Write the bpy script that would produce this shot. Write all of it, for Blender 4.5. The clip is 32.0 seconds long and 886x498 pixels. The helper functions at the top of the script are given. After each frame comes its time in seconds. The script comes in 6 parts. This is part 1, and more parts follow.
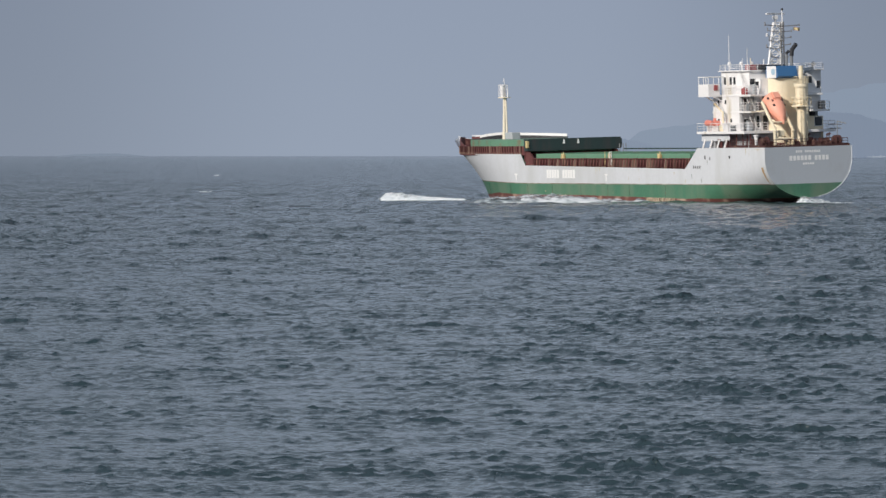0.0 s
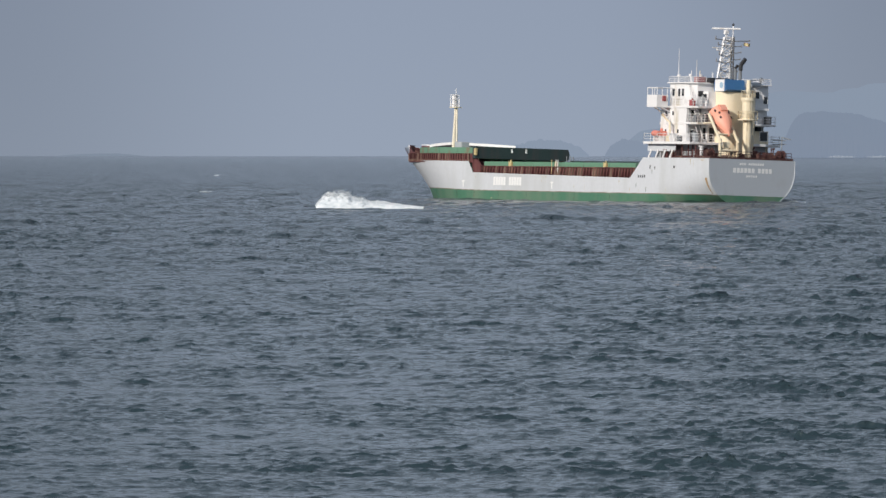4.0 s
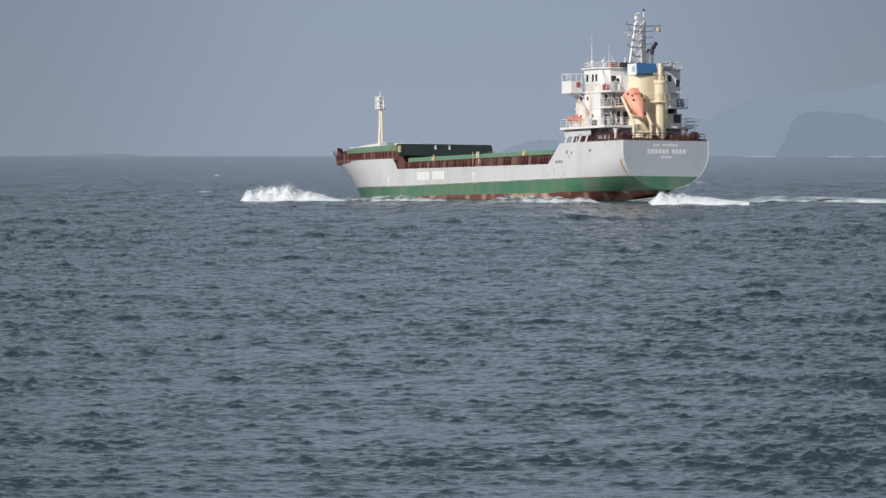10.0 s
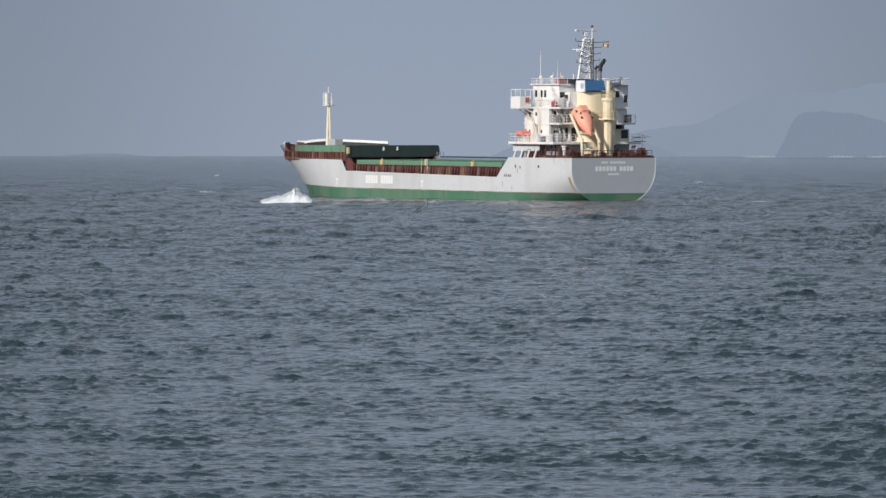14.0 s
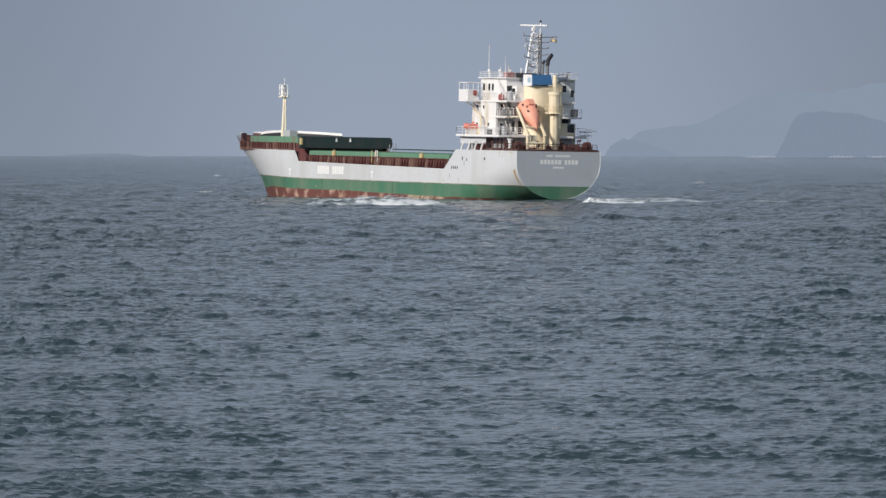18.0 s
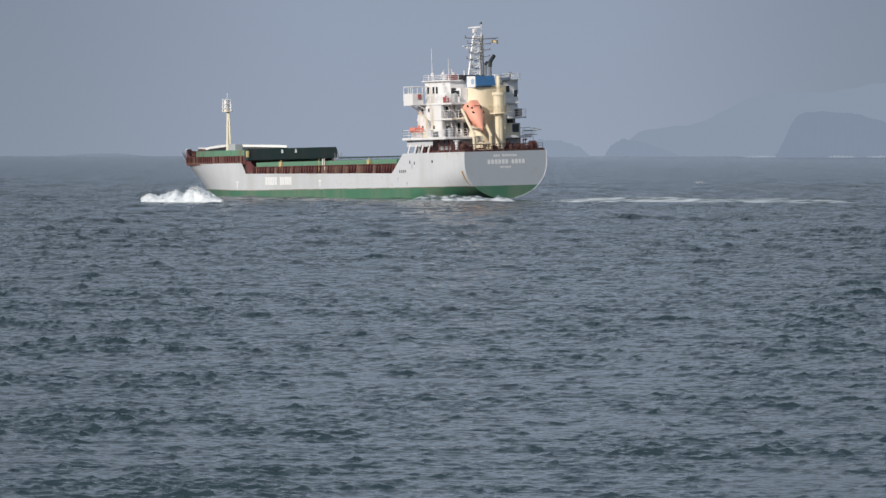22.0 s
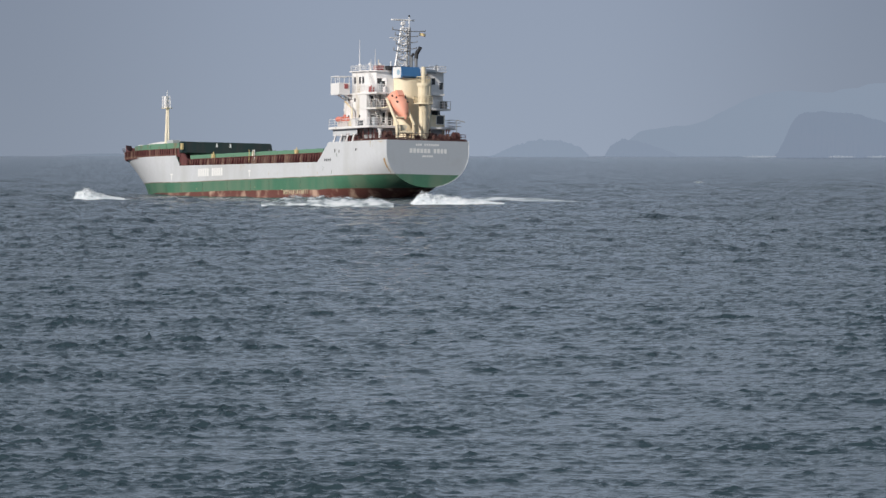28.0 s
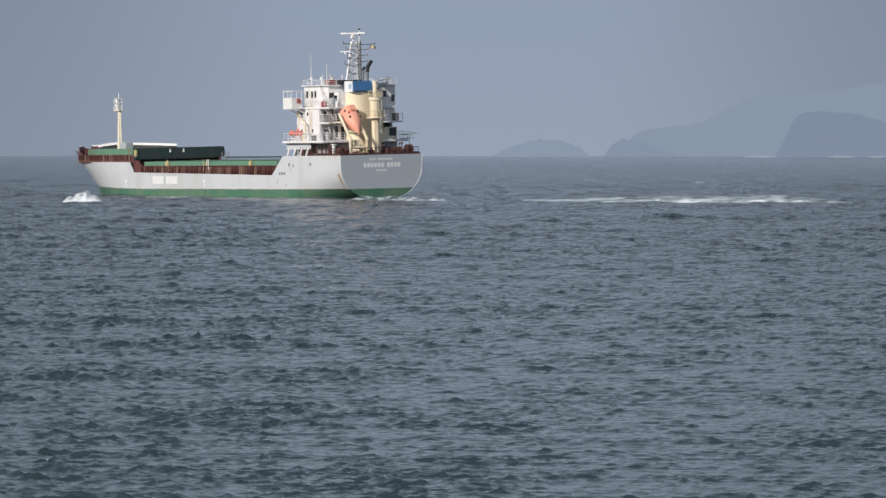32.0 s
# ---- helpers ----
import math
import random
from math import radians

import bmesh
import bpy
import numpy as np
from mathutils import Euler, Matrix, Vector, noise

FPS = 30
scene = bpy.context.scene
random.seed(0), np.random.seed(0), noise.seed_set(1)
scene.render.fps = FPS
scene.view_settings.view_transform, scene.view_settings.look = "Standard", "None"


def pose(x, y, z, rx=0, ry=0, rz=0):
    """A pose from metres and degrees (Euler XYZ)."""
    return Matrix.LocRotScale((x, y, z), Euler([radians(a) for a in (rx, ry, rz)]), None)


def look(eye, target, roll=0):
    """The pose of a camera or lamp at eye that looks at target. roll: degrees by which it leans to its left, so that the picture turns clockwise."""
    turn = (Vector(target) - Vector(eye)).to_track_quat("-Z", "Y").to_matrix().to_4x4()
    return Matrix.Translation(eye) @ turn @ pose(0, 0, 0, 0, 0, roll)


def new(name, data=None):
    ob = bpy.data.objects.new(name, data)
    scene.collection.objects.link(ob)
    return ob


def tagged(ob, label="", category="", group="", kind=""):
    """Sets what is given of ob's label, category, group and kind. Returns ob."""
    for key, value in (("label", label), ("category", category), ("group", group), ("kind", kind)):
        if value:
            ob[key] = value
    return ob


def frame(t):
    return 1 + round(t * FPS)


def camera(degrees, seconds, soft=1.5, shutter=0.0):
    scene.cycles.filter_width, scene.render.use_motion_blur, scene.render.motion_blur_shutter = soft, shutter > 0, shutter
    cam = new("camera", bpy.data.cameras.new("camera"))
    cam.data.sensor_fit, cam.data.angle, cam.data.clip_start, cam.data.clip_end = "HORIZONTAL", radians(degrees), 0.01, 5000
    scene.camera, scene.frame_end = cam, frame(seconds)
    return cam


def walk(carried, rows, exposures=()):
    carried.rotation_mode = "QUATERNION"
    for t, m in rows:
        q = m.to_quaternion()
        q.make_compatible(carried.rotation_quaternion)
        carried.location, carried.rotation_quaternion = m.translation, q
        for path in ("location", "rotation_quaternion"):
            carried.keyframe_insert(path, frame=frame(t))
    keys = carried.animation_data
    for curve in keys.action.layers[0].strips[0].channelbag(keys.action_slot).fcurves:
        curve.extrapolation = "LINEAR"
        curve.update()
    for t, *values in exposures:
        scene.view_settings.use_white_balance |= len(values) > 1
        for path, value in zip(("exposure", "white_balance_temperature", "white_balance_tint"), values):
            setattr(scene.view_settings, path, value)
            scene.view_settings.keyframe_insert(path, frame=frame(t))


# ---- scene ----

# camera: stands still on the shore, a long lens over the sea
EYE = 7.304
cam = camera(8.9656, 32.0, soft=1.5)
walk(cam, [(0, pose(0, 0, EYE, 90 - 1.0233, 0, 0)), (32, pose(0, 0, EYE, 90 - 1.0233, 0, 0))], [(0, 0.0), (32, 0.0)])

# seconds, place of the transom's foot (x, y, z), heel, trim and heading in degrees
SHIP_ROWS = [
    (0, 47.28, 729.14, 0.64, -1.47, 0.10, 119.74),
    (0.5, 46.47, 730.33, 1.12, -0.69, 1.13, 119.80),
    (1, 45.67, 731.53, 1.48, 0.25, 2.04, 119.91),
    (1.5, 44.85, 732.72, 1.62, 1.27, 2.68, 120.09),
    (2, 44.01, 733.93, 1.51, 1.95, 2.91, 120.25),
    (2.5, 43.14, 735.15, 1.15, 2.24, 2.72, 120.28),
    (3, 42.23, 736.39, 0.53, 2.29, 2.06, 120.25),
    (3.5, 41.25, 737.67, -0.28, 2.19, 1.02, 120.22),
    (4, 40.24, 738.97, -1.10, 1.86, -0.22, 120.19),
    (4.5, 39.23, 740.25, -1.80, 1.20, -1.43, 120.17),
    (5, 38.24, 741.53, -2.22, 0.35, -2.38, 120.13),
    (5.5, 37.27, 742.80, -2.30, -0.48, -2.94, 120.06),
    (6, 36.32, 744.06, -2.06, -1.11, -3.10, 120.05),
    (6.5, 35.41, 745.31, -1.53, -1.42, -2.79, 120.02),
    (7, 34.53, 746.55, -0.82, -1.51, -2.10, 120.00),
    (7.5, 33.69, 747.78, -0.05, -1.26, -1.13, 119.99),
    (8, 32.87, 748.99, 0.70, -0.93, -0.10, 119.99),
    (8.5, 32.07, 750.19, 1.24, -0.52, 0.82, 119.95),
    (9, 31.28, 751.38, 1.54, 0.02, 1.44, 119.98),
    (9.5, 30.52, 752.56, 1.57, 0.36, 1.72, 120.08),
    (10, 29.77, 753.72, 1.42, 0.76, 1.72, 120.18),
    (10.5, 29.03, 754.88, 1.14, 0.99, 1.51, 120.35),
    (11, 28.27, 756.03, 0.71, 1.16, 1.12, 120.53),
    (11.5, 27.51, 757.18, 0.28, 1.19, 0.71, 120.73),
    (12, 26.71, 758.32, -0.12, 1.03, 0.38, 120.93),
    (12.5, 25.88, 759.47, -0.47, 1.11, 0.08, 121.01),
    (13, 24.97, 760.62, -0.69, 0.63, -0.12, 121.08),
    (13.5, 24.03, 761.77, -0.86, 0.46, -0.34, 121.10),
    (14, 23.04, 762.92, -0.91, -0.16, -0.43, 121.07),
    (14.5, 22.05, 764.07, -0.91, -0.48, -0.56, 121.05),
    (15, 21.04, 765.20, -0.84, -0.61, -0.71, 121.03),
    (15.5, 20.02, 766.32, -0.74, -0.63, -0.85, 121.00),
    (16, 19.03, 767.41, -0.66, -0.51, -0.99, 120.93),
    (16.5, 18.12, 768.47, -0.65, -0.20, -1.15, 120.81),
    (17, 17.28, 769.51, -0.60, 0.19, -1.21, 120.72),
    (17.5, 16.47, 770.54, -0.36, 0.53, -1.08, 120.75),
    (18, 15.68, 771.56, -0.06, 0.87, -0.78, 120.74),
    (18.5, 14.91, 772.57, 0.37, 1.11, -0.30, 120.79),
    (19, 14.14, 773.58, 0.77, 1.07, 0.27, 120.87),
    (19.5, 13.36, 774.59, 1.13, 0.92, 0.90, 120.97),
    (20, 12.53, 775.60, 1.37, 0.58, 1.41, 121.15),
    (20.5, 11.65, 776.61, 1.42, 0.05, 1.74, 121.32),
    (21, 10.74, 777.63, 1.15, -0.49, 1.76, 121.46),
    (21.5, 9.78, 778.65, 0.71, -0.96, 1.50, 121.60),
    (22, 8.79, 779.68, 0.04, -1.21, 0.87, 121.73),
    (22.5, 7.76, 780.71, -0.69, -1.34, -0.03, 121.75),
    (23, 6.73, 781.74, -1.36, -1.22, -1.02, 121.70),
    (23.5, 5.70, 782.77, -1.88, -0.81, -1.86, 121.65),
    (24, 4.69, 783.79, -2.13, -0.25, -2.51, 121.54),
    (24.5, 3.71, 784.81, -2.03, 0.58, -2.68, 121.42),
    (25, 2.77, 785.82, -1.62, 1.35, -2.32, 121.32),
    (25.5, 1.88, 786.82, -0.97, 2.20, -1.59, 121.19),
    (26, 1.04, 787.79, -0.20, 2.82, -0.66, 121.11),
    (26.5, 0.23, 788.73, 0.51, 2.96, 0.24, 121.10),
    (27, -0.55, 789.65, 1.07, 2.71, 0.98, 121.10),
    (27.5, -1.35, 790.55, 1.40, 2.14, 1.42, 121.06),
    (28, -2.17, 791.45, 1.47, 1.34, 1.49, 121.02),
    (28.5, -2.98, 792.35, 1.31, 0.32, 1.21, 121.08),
    (29, -3.77, 793.24, 0.91, -0.54, 0.73, 121.16),
    (29.5, -4.56, 794.13, 0.50, -1.22, 0.23, 121.25),
    (30, -5.33, 795.02, 0.07, -1.93, -0.17, 121.33),
    (30.5, -6.11, 795.91, -0.22, -2.05, -0.29, 121.47),
    (31, -6.91, 796.80, -0.41, -1.98, -0.24, 121.52),
    (31.5, -7.73, 797.70, -0.49, -1.67, 0.00, 121.67),
    (32, -8.57, 798.59, -0.49, -1.26, 0.25, 121.76),
]

# ---- world and light ----
world = bpy.data.worlds.new("hazy_sky")
scene.world = world
world.use_nodes = True
wn, wl = world.node_tree.nodes, world.node_tree.links
wn.clear()
sky = wn.new("ShaderNodeTexSky")
sky.sky_type, sky.sun_disc = "NISHITA", False
SUN_UP = 27.0
sun_dir = Vector((-0.63, -0.775, 0)).normalized() * math.cos(radians(SUN_UP)) + Vector((0, 0, math.sin(radians(SUN_UP))))
sky.sun_elevation = radians(SUN_UP)
sky.sun_rotation = math.atan2(sun_dir.x, sun_dir.y)
sky.air_density, sky.dust_density, sky.ozone_density = 1.0, 2.0, 1.5
coord = wn.new("ShaderNodeTexCoord")
sep = wn.new("ShaderNodeSeparateXYZ")
ramp = wn.new("ShaderNodeValToRGB")
ramp.color_ramp.interpolation = "EASE"
ramp.color_ramp.elements[0].position, ramp.color_ramp.elements[0].color = 0.0, (1, 1, 1, 1)
ramp.color_ramp.elements[1].position, ramp.color_ramp.elements[1].color = 0.95, (0.35, 0.35, 0.35, 1)
haze = wn.new("ShaderNodeValToRGB")
haze.color_ramp.elements[0].position, haze.color_ramp.elements[0].color = 0.0, (0.306, 0.361, 0.457, 1)
haze.color_ramp.elements[1].position, haze.color_ramp.elements[1].color = 0.035, (0.281, 0.334, 0.435, 1)
upper = haze.color_ramp.elements.new(0.22)
upper.color = (0.420, 0.496, 0.593, 1)
scaled = wn.new("ShaderNodeMix")
scaled.data_type, scaled.blend_type = "RGBA", "MULTIPLY"
scaled.inputs[0].default_value = 1.0
scaled.inputs[7].default_value = (0.085, 0.085, 0.085, 1)
mixed = wn.new("ShaderNodeMix")
mixed.data_type = "RGBA"
back = wn.new("ShaderNodeBackground")
wout = wn.new("ShaderNodeOutputWorld")
wl.new(coord.outputs["Generated"], sep.inputs[0])
wl.new(sep.outputs["Z"], ramp.inputs[0])
wl.new(sep.outputs["Z"], haze.inputs[0])
wl.new(sky.outputs[0], scaled.inputs[6])
wl.new(ramp.outputs[0], mixed.inputs[0])
wl.new(scaled.outputs[2], mixed.inputs[6])
left_dim = wn.new("ShaderNodeMapRange")          # sky colour dimmed to the left, standing in for lens falloff
left_dim.interpolation_type = "SMOOTHSTEP"
left_dim.inputs[1].default_value, left_dim.inputs[2].default_value = -0.085, -0.015
left_dim.inputs[3].default_value, left_dim.inputs[4].default_value = 0.78, 1.0
dim = wn.new("ShaderNodeMix")
dim.data_type, dim.blend_type = "RGBA", "MULTIPLY"
dim.inputs[0].default_value = 1.0
wl.new(sep.outputs["X"], left_dim.inputs[0])
wl.new(haze.outputs[0], dim.inputs[6])
wl.new(left_dim.outputs[0], dim.inputs[7])
lee = wn.new("ShaderNodeMapRange")           # and dimmed to the right for the same lens falloff
lee.interpolation_type = "SMOOTHSTEP"
lee.inputs[1].default_value, lee.inputs[2].default_value = 0.022, 0.085
lee.inputs[3].default_value, lee.inputs[4].default_value = 1.0, 0.78
dim_right = wn.new("ShaderNodeMix")
dim_right.data_type, dim_right.blend_type = "RGBA", "MULTIPLY"
dim_right.inputs[0].default_value = 1.0
wl.new(sep.outputs["X"], lee.inputs[0])
wl.new(dim.outputs[2], dim_right.inputs[6])
wl.new(lee.outputs[0], dim_right.inputs[7])
wl.new(dim_right.outputs[2], mixed.inputs[7])
wl.new(mixed.outputs[2], back.inputs[0])
wl.new(back.outputs[0], wout.inputs[0])
back.inputs[1].default_value = 1.0

sun_data = bpy.data.lights.new("sun", "SUN")
sun_data.energy, sun_data.angle, sun_data.color = 3.5, radians(0.6), (1.0, 0.94, 0.865)
sun = new("sun", sun_data)
sun.matrix_world = look(sun_dir * 100, (0, 0, 0))

# ---- materials ----
def material(name, color, rough=0.6, metal=0.0, stain=None, amount=0.0, scale=0.6, grain=0.06, bump=0.0, streak=False, spec=0.5):
    """A painted or rough surface: base colour with broad and fine variation, and stains with ragged edges."""
    m = bpy.data.materials.new(name)
    m.use_nodes = True
    n, l = m.node_tree.nodes, m.node_tree.links
    p = n["Principled BSDF"]
    p.inputs["Roughness"].default_value, p.inputs["Metallic"].default_value = rough, metal
    p.inputs["Specular IOR Level"].default_value = spec
    tc = n.new("ShaderNodeTexCoord")
    mp = n.new("ShaderNodeMapping")
    mp.inputs["Scale"].default_value = (1.0, 1.0, 0.18) if streak else (1, 1, 1)
    l.new(tc.outputs["Object"], mp.inputs[0])
    big, fine = n.new("ShaderNodeTexNoise"), n.new("ShaderNodeTexNoise")
    big.inputs["Scale"].default_value, big.inputs["Detail"].default_value = scale, 6
    fine.inputs["Scale"].default_value, fine.inputs["Detail"].default_value = scale * 9, 4
    l.new(mp.outputs[0], big.inputs[0])
    l.new(tc.outputs["Object"], fine.inputs[0])
    vary = n.new("ShaderNodeMapRange")
    vary.inputs[3].default_value, vary.inputs[4].default_value = 1 - grain * 2, 1 + grain * 2
    l.new(fine.outputs[0], vary.inputs[0])
    tint = n.new("ShaderNodeMix")
    tint.data_type, tint.blend_type = "RGBA", "MULTIPLY"
    tint.inputs[0].default_value = 1.0
    tint.inputs[6].default_value = (*color, 1)
    l.new(vary.outputs[0], tint.inputs[7])
    last = tint.outputs[2]
    if stain:
        edge = n.new("ShaderNodeMapRange")
        edge.inputs[1].default_value, edge.inputs[2].default_value = 0.62 - amount * 0.4, 0.74 - amount * 0.25
        l.new(big.outputs[0], edge.inputs[0])
        over = n.new("ShaderNodeMix")
        over.data_type = "RGBA"
        over.inputs[7].default_value = (*stain, 1)
        l.new(edge.outputs[0], over.inputs[0])
        l.new(last, over.inputs[6])
        last = over.outputs[2]
    l.new(last, p.inputs["Base Color"])
    if bump:
        b = n.new("ShaderNodeBump")
        b.inputs["Strength"].default_value, b.inputs["Distance"].default_value = bump, 0.05
        l.new(fine.outputs[0], b.inputs["Height"])
        l.new(b.outputs[0], p.inputs["Normal"])
    return m


HULL_WHITE = material("hull_white_paint", (0.615, 0.632, 0.660), 0.45, stain=(0.54, 0.553, 0.56), amount=0.30, scale=0.22, streak=True, grain=0.04)
# grey paint, made darker so that the transom's shade sits in its colour
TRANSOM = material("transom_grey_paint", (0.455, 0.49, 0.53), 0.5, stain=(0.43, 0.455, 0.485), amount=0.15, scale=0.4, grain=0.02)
BOOT_GREEN = material("boot_green_paint", (0.070, 0.190, 0.118), 0.5, stain=(0.14, 0.22, 0.15), amount=0.42, scale=0.25, streak=True, grain=0.10)
BOTTOM_RED = material("bottom_red_paint", (0.15, 0.055, 0.045), 0.7, stain=(0.50, 0.34, 0.26), amount=0.25, scale=0.45, grain=0.15)
COAMING = material("rusty_red_coaming", (0.125, 0.042, 0.042), 0.75, stain=(0.24, 0.12, 0.09), amount=0.2, scale=1.5, streak=True, grain=0.12)
RIB = material("rusty_rib", (0.145, 0.055, 0.046), 0.75, stain=(0.42, 0.30, 0.22), amount=0.24, scale=1.1, grain=0.14)
DECK_GREEN = material("hatch_green_paint", (0.13, 0.27, 0.18), 0.6, stain=(0.21, 0.17, 0.11), amount=0.22, scale=0.5, grain=0.08)
DARK_GREEN = material("dark_green_paint", (0.026, 0.047, 0.047), 0.6, stain=(0.05, 0.05, 0.05), amount=0.3, scale=0.6, streak=True, grain=0.1)
WHITE = material("house_white_paint", (0.83, 0.815, 0.81), 0.4, stain=(0.60, 0.55, 0.46), amount=0.08, scale=0.7, streak=True, grain=0.03)
# grey paint; on the lower tier and recess it stands in for shade
GREY_HOUSE = material("house_grey_paint", (0.40, 0.42, 0.44), 0.5, stain=(0.3, 0.3, 0.3), amount=0.15, scale=0.7, grain=0.05)
CREAM = material("cream_paint", (0.82, 0.72, 0.53), 0.45, stain=(0.62, 0.48, 0.30), amount=0.2, scale=0.6, streak=True, grain=0.05)
BLUE = material("funnel_blue_paint", (0.045, 0.15, 0.33), 0.45, grain=0.05)
ORANGE = material("lifeboat_orange", (0.86, 0.39, 0.28), 0.5, stain=(0.66, 0.30, 0.21), amount=0.1, scale=1.0, grain=0.04)
RED = material("signal_red_paint", (0.34, 0.085, 0.085), 0.6, grain=0.08)
RESCUE_RED = material("rescue_boat_red", (0.74, 0.25, 0.19), 0.5, stain=(0.5, 0.16, 0.13), amount=0.2, scale=1.5, grain=0.06)
# soot and dark gear; also paints the shade inside openings
BLACK = material("soot_black", (0.030, 0.031, 0.035), 0.6, grain=0.1)
YELLOW = material("deck_yellow_paint", (0.62, 0.49, 0.24), 0.5, stain=(0.35, 0.25, 0.14), amount=0.25, scale=2.0, grain=0.06)
STEEL = material("grey_steel", (0.22, 0.23, 0.24), 0.5, metal=0.3, grain=0.08)
DIM_STEEL = material("dark_mast_steel", (0.10, 0.10, 0.105), 0.55, grain=0.08)
LETTER = material("white_lettering", (0.84, 0.84, 0.83), 0.5, grain=0.03)
FLAG_RED = material("flag_red_cloth", (0.48, 0.22, 0.20), 0.8)
FLAG_YELLOW = material("flag_yellow_cloth", (0.78, 0.64, 0.34), 0.8)
GLASS = material("dark_window_glass", (0.03, 0.034, 0.038), 0.08, spec=0.6)


def vary_by_object(m, low, high):
    """Each piece takes its own shade between two colours."""
    n, l = m.node_tree.nodes, m.node_tree.links
    info, mix = n.new("ShaderNodeObjectInfo"), n.new("ShaderNodeMix")
    mix.data_type = "RGBA"
    mix.inputs[6].default_value, mix.inputs[7].default_value = (*low, 1), (*high, 1)
    curve = n.new("ShaderNodeMath")
    curve.operation = "POWER"
    curve.inputs[1].default_value = 5.0
    l.new(info.outputs["Random"], curve.inputs[0])
    l.new(curve.outputs[0], mix.inputs[0])
    for link in list(l):
        if link.to_node.type == "MIX" and link.to_node.blend_type == "MULTIPLY":
            l.new(mix.outputs[2], link.to_node.inputs[6])


vary_by_object(RIB, (0.070, 0.022, 0.022), (0.34, 0.25, 0.19))

# ---- sea ----
SEA_LEVEL = 0.20


def sea_material():
    m = bpy.data.materials.new("sea_water")
    m.use_nodes = True
    n, l = m.node_tree.nodes, m.node_tree.links
    p = n["Principled BSDF"]
    p.inputs["Base Color"].default_value = (0.024, 0.042, 0.051, 1)
    p.inputs["Roughness"].default_value = 0.10
    p.inputs["IOR"].default_value = 1.333
    tc = n.new("ShaderNodeTexCoord")
    # three sizes of ripples, the larger ones only where the water is rougher, away from the shore
    where = n.new("ShaderNodeVectorMath")
    where.operation = "LENGTH"
    l.new(tc.outputs["Object"], where.inputs[0])

    def by_distance(near, far, low, high):
        k = n.new("ShaderNodeMapRange")
        l.new(where.outputs["Value"], k.inputs[0])
        k.inputs[1].default_value, k.inputs[2].default_value = near, far
        k.inputs[3].default_value, k.inputs[4].default_value = low, high
        return k.outputs[0]

    side = n.new("ShaderNodeSeparateXYZ")
    l.new(tc.outputs["Object"], side.inputs[0])
    lull = n.new("ShaderNodeMapRange")           # sheltered water under the land lies smoother
    l.new(side.outputs["X"], lull.inputs[0])
    lull.inputs[1].default_value, lull.inputs[2].default_value = 50, 240
    lull.inputs[3].default_value, lull.inputs[4].default_value = 1.0, 0.35
    far_calm = by_distance(900, 4300, 1.0, 0.30)

    def calmed(value):
        k = n.new("ShaderNodeMath")
        k.operation = "MULTIPLY"
        l.new(value, k.inputs[0])
        l.new(lull.outputs[0], k.inputs[1])
        both = n.new("ShaderNodeMath")
        both.operation = "MULTIPLY"
        l.new(k.outputs[0], both.inputs[0])
        l.new(far_calm, both.inputs[1])
        return both.outputs[0]

    l.new(by_distance(200, 2200, 0.07, 0.11), p.inputs["Roughness"])
    normal = None
    for scale, detail, stretch, height, strength in (
            (0.12, 3, (1.0, 0.03, 1.0), 14.0, calmed(by_distance(1400, 2800, 0.0, 0.8))),
            (0.28, 3, (1.0, 0.09, 1.0), 3.0, calmed(by_distance(700, 1700, 0.0, 0.9))),
            (0.60, 2, (1.0, 0.22, 1.0), 4.2, calmed(by_distance(250, 650, 0.0, 0.75))),
            (1.2, 2, (1.0, 0.34, 1.0), 1.5, calmed(by_distance(120, 380, 0.14, 0.9))),
            (3.2, 3, (1.0, 0.55, 1.0), 0.15, calmed(by_distance(130, 320, 0.45, 1.0))),
            (9.0, 3, (1.0, 0.5, 1.0), 0.02, None)):
        turn, wave, bump = n.new("ShaderNodeMapping"), n.new("ShaderNodeTexNoise"), n.new("ShaderNodeBump")
        turn.inputs["Scale"].default_value = stretch
        wave.inputs["Scale"].default_value, wave.inputs["Detail"].default_value = scale, detail
        wave.inputs["Roughness"].default_value = 0.6
        bump.inputs["Distance"].default_value = height
        if strength is None:
            bump.inputs["Strength"].default_value = 0.9
        else:
            l.new(strength, bump.inputs["Strength"])
        l.new(tc.outputs["Object"], turn.inputs[0])
        l.new(turn.outputs[0], wave.inputs[0])
        fold, crest_up = n.new("ShaderNodeMath"), n.new("ShaderNodeMath")      # sharp crests, round troughs
        fold.operation, crest_up.operation = "SUBTRACT", "ABSOLUTE"
        fold.inputs[1].default_value = 0.5
        bump.invert = True
        l.new(wave.outputs[0], fold.inputs[0])
        l.new(fold.outputs[0], crest_up.inputs[0])
        l.new(crest_up.outputs[0], bump.inputs["Height"])
        if normal is not None:
            l.new(normal, bump.inputs["Normal"])
        normal = bump.outputs[0]
    l.new(normal, p.inputs["Normal"])
    return m


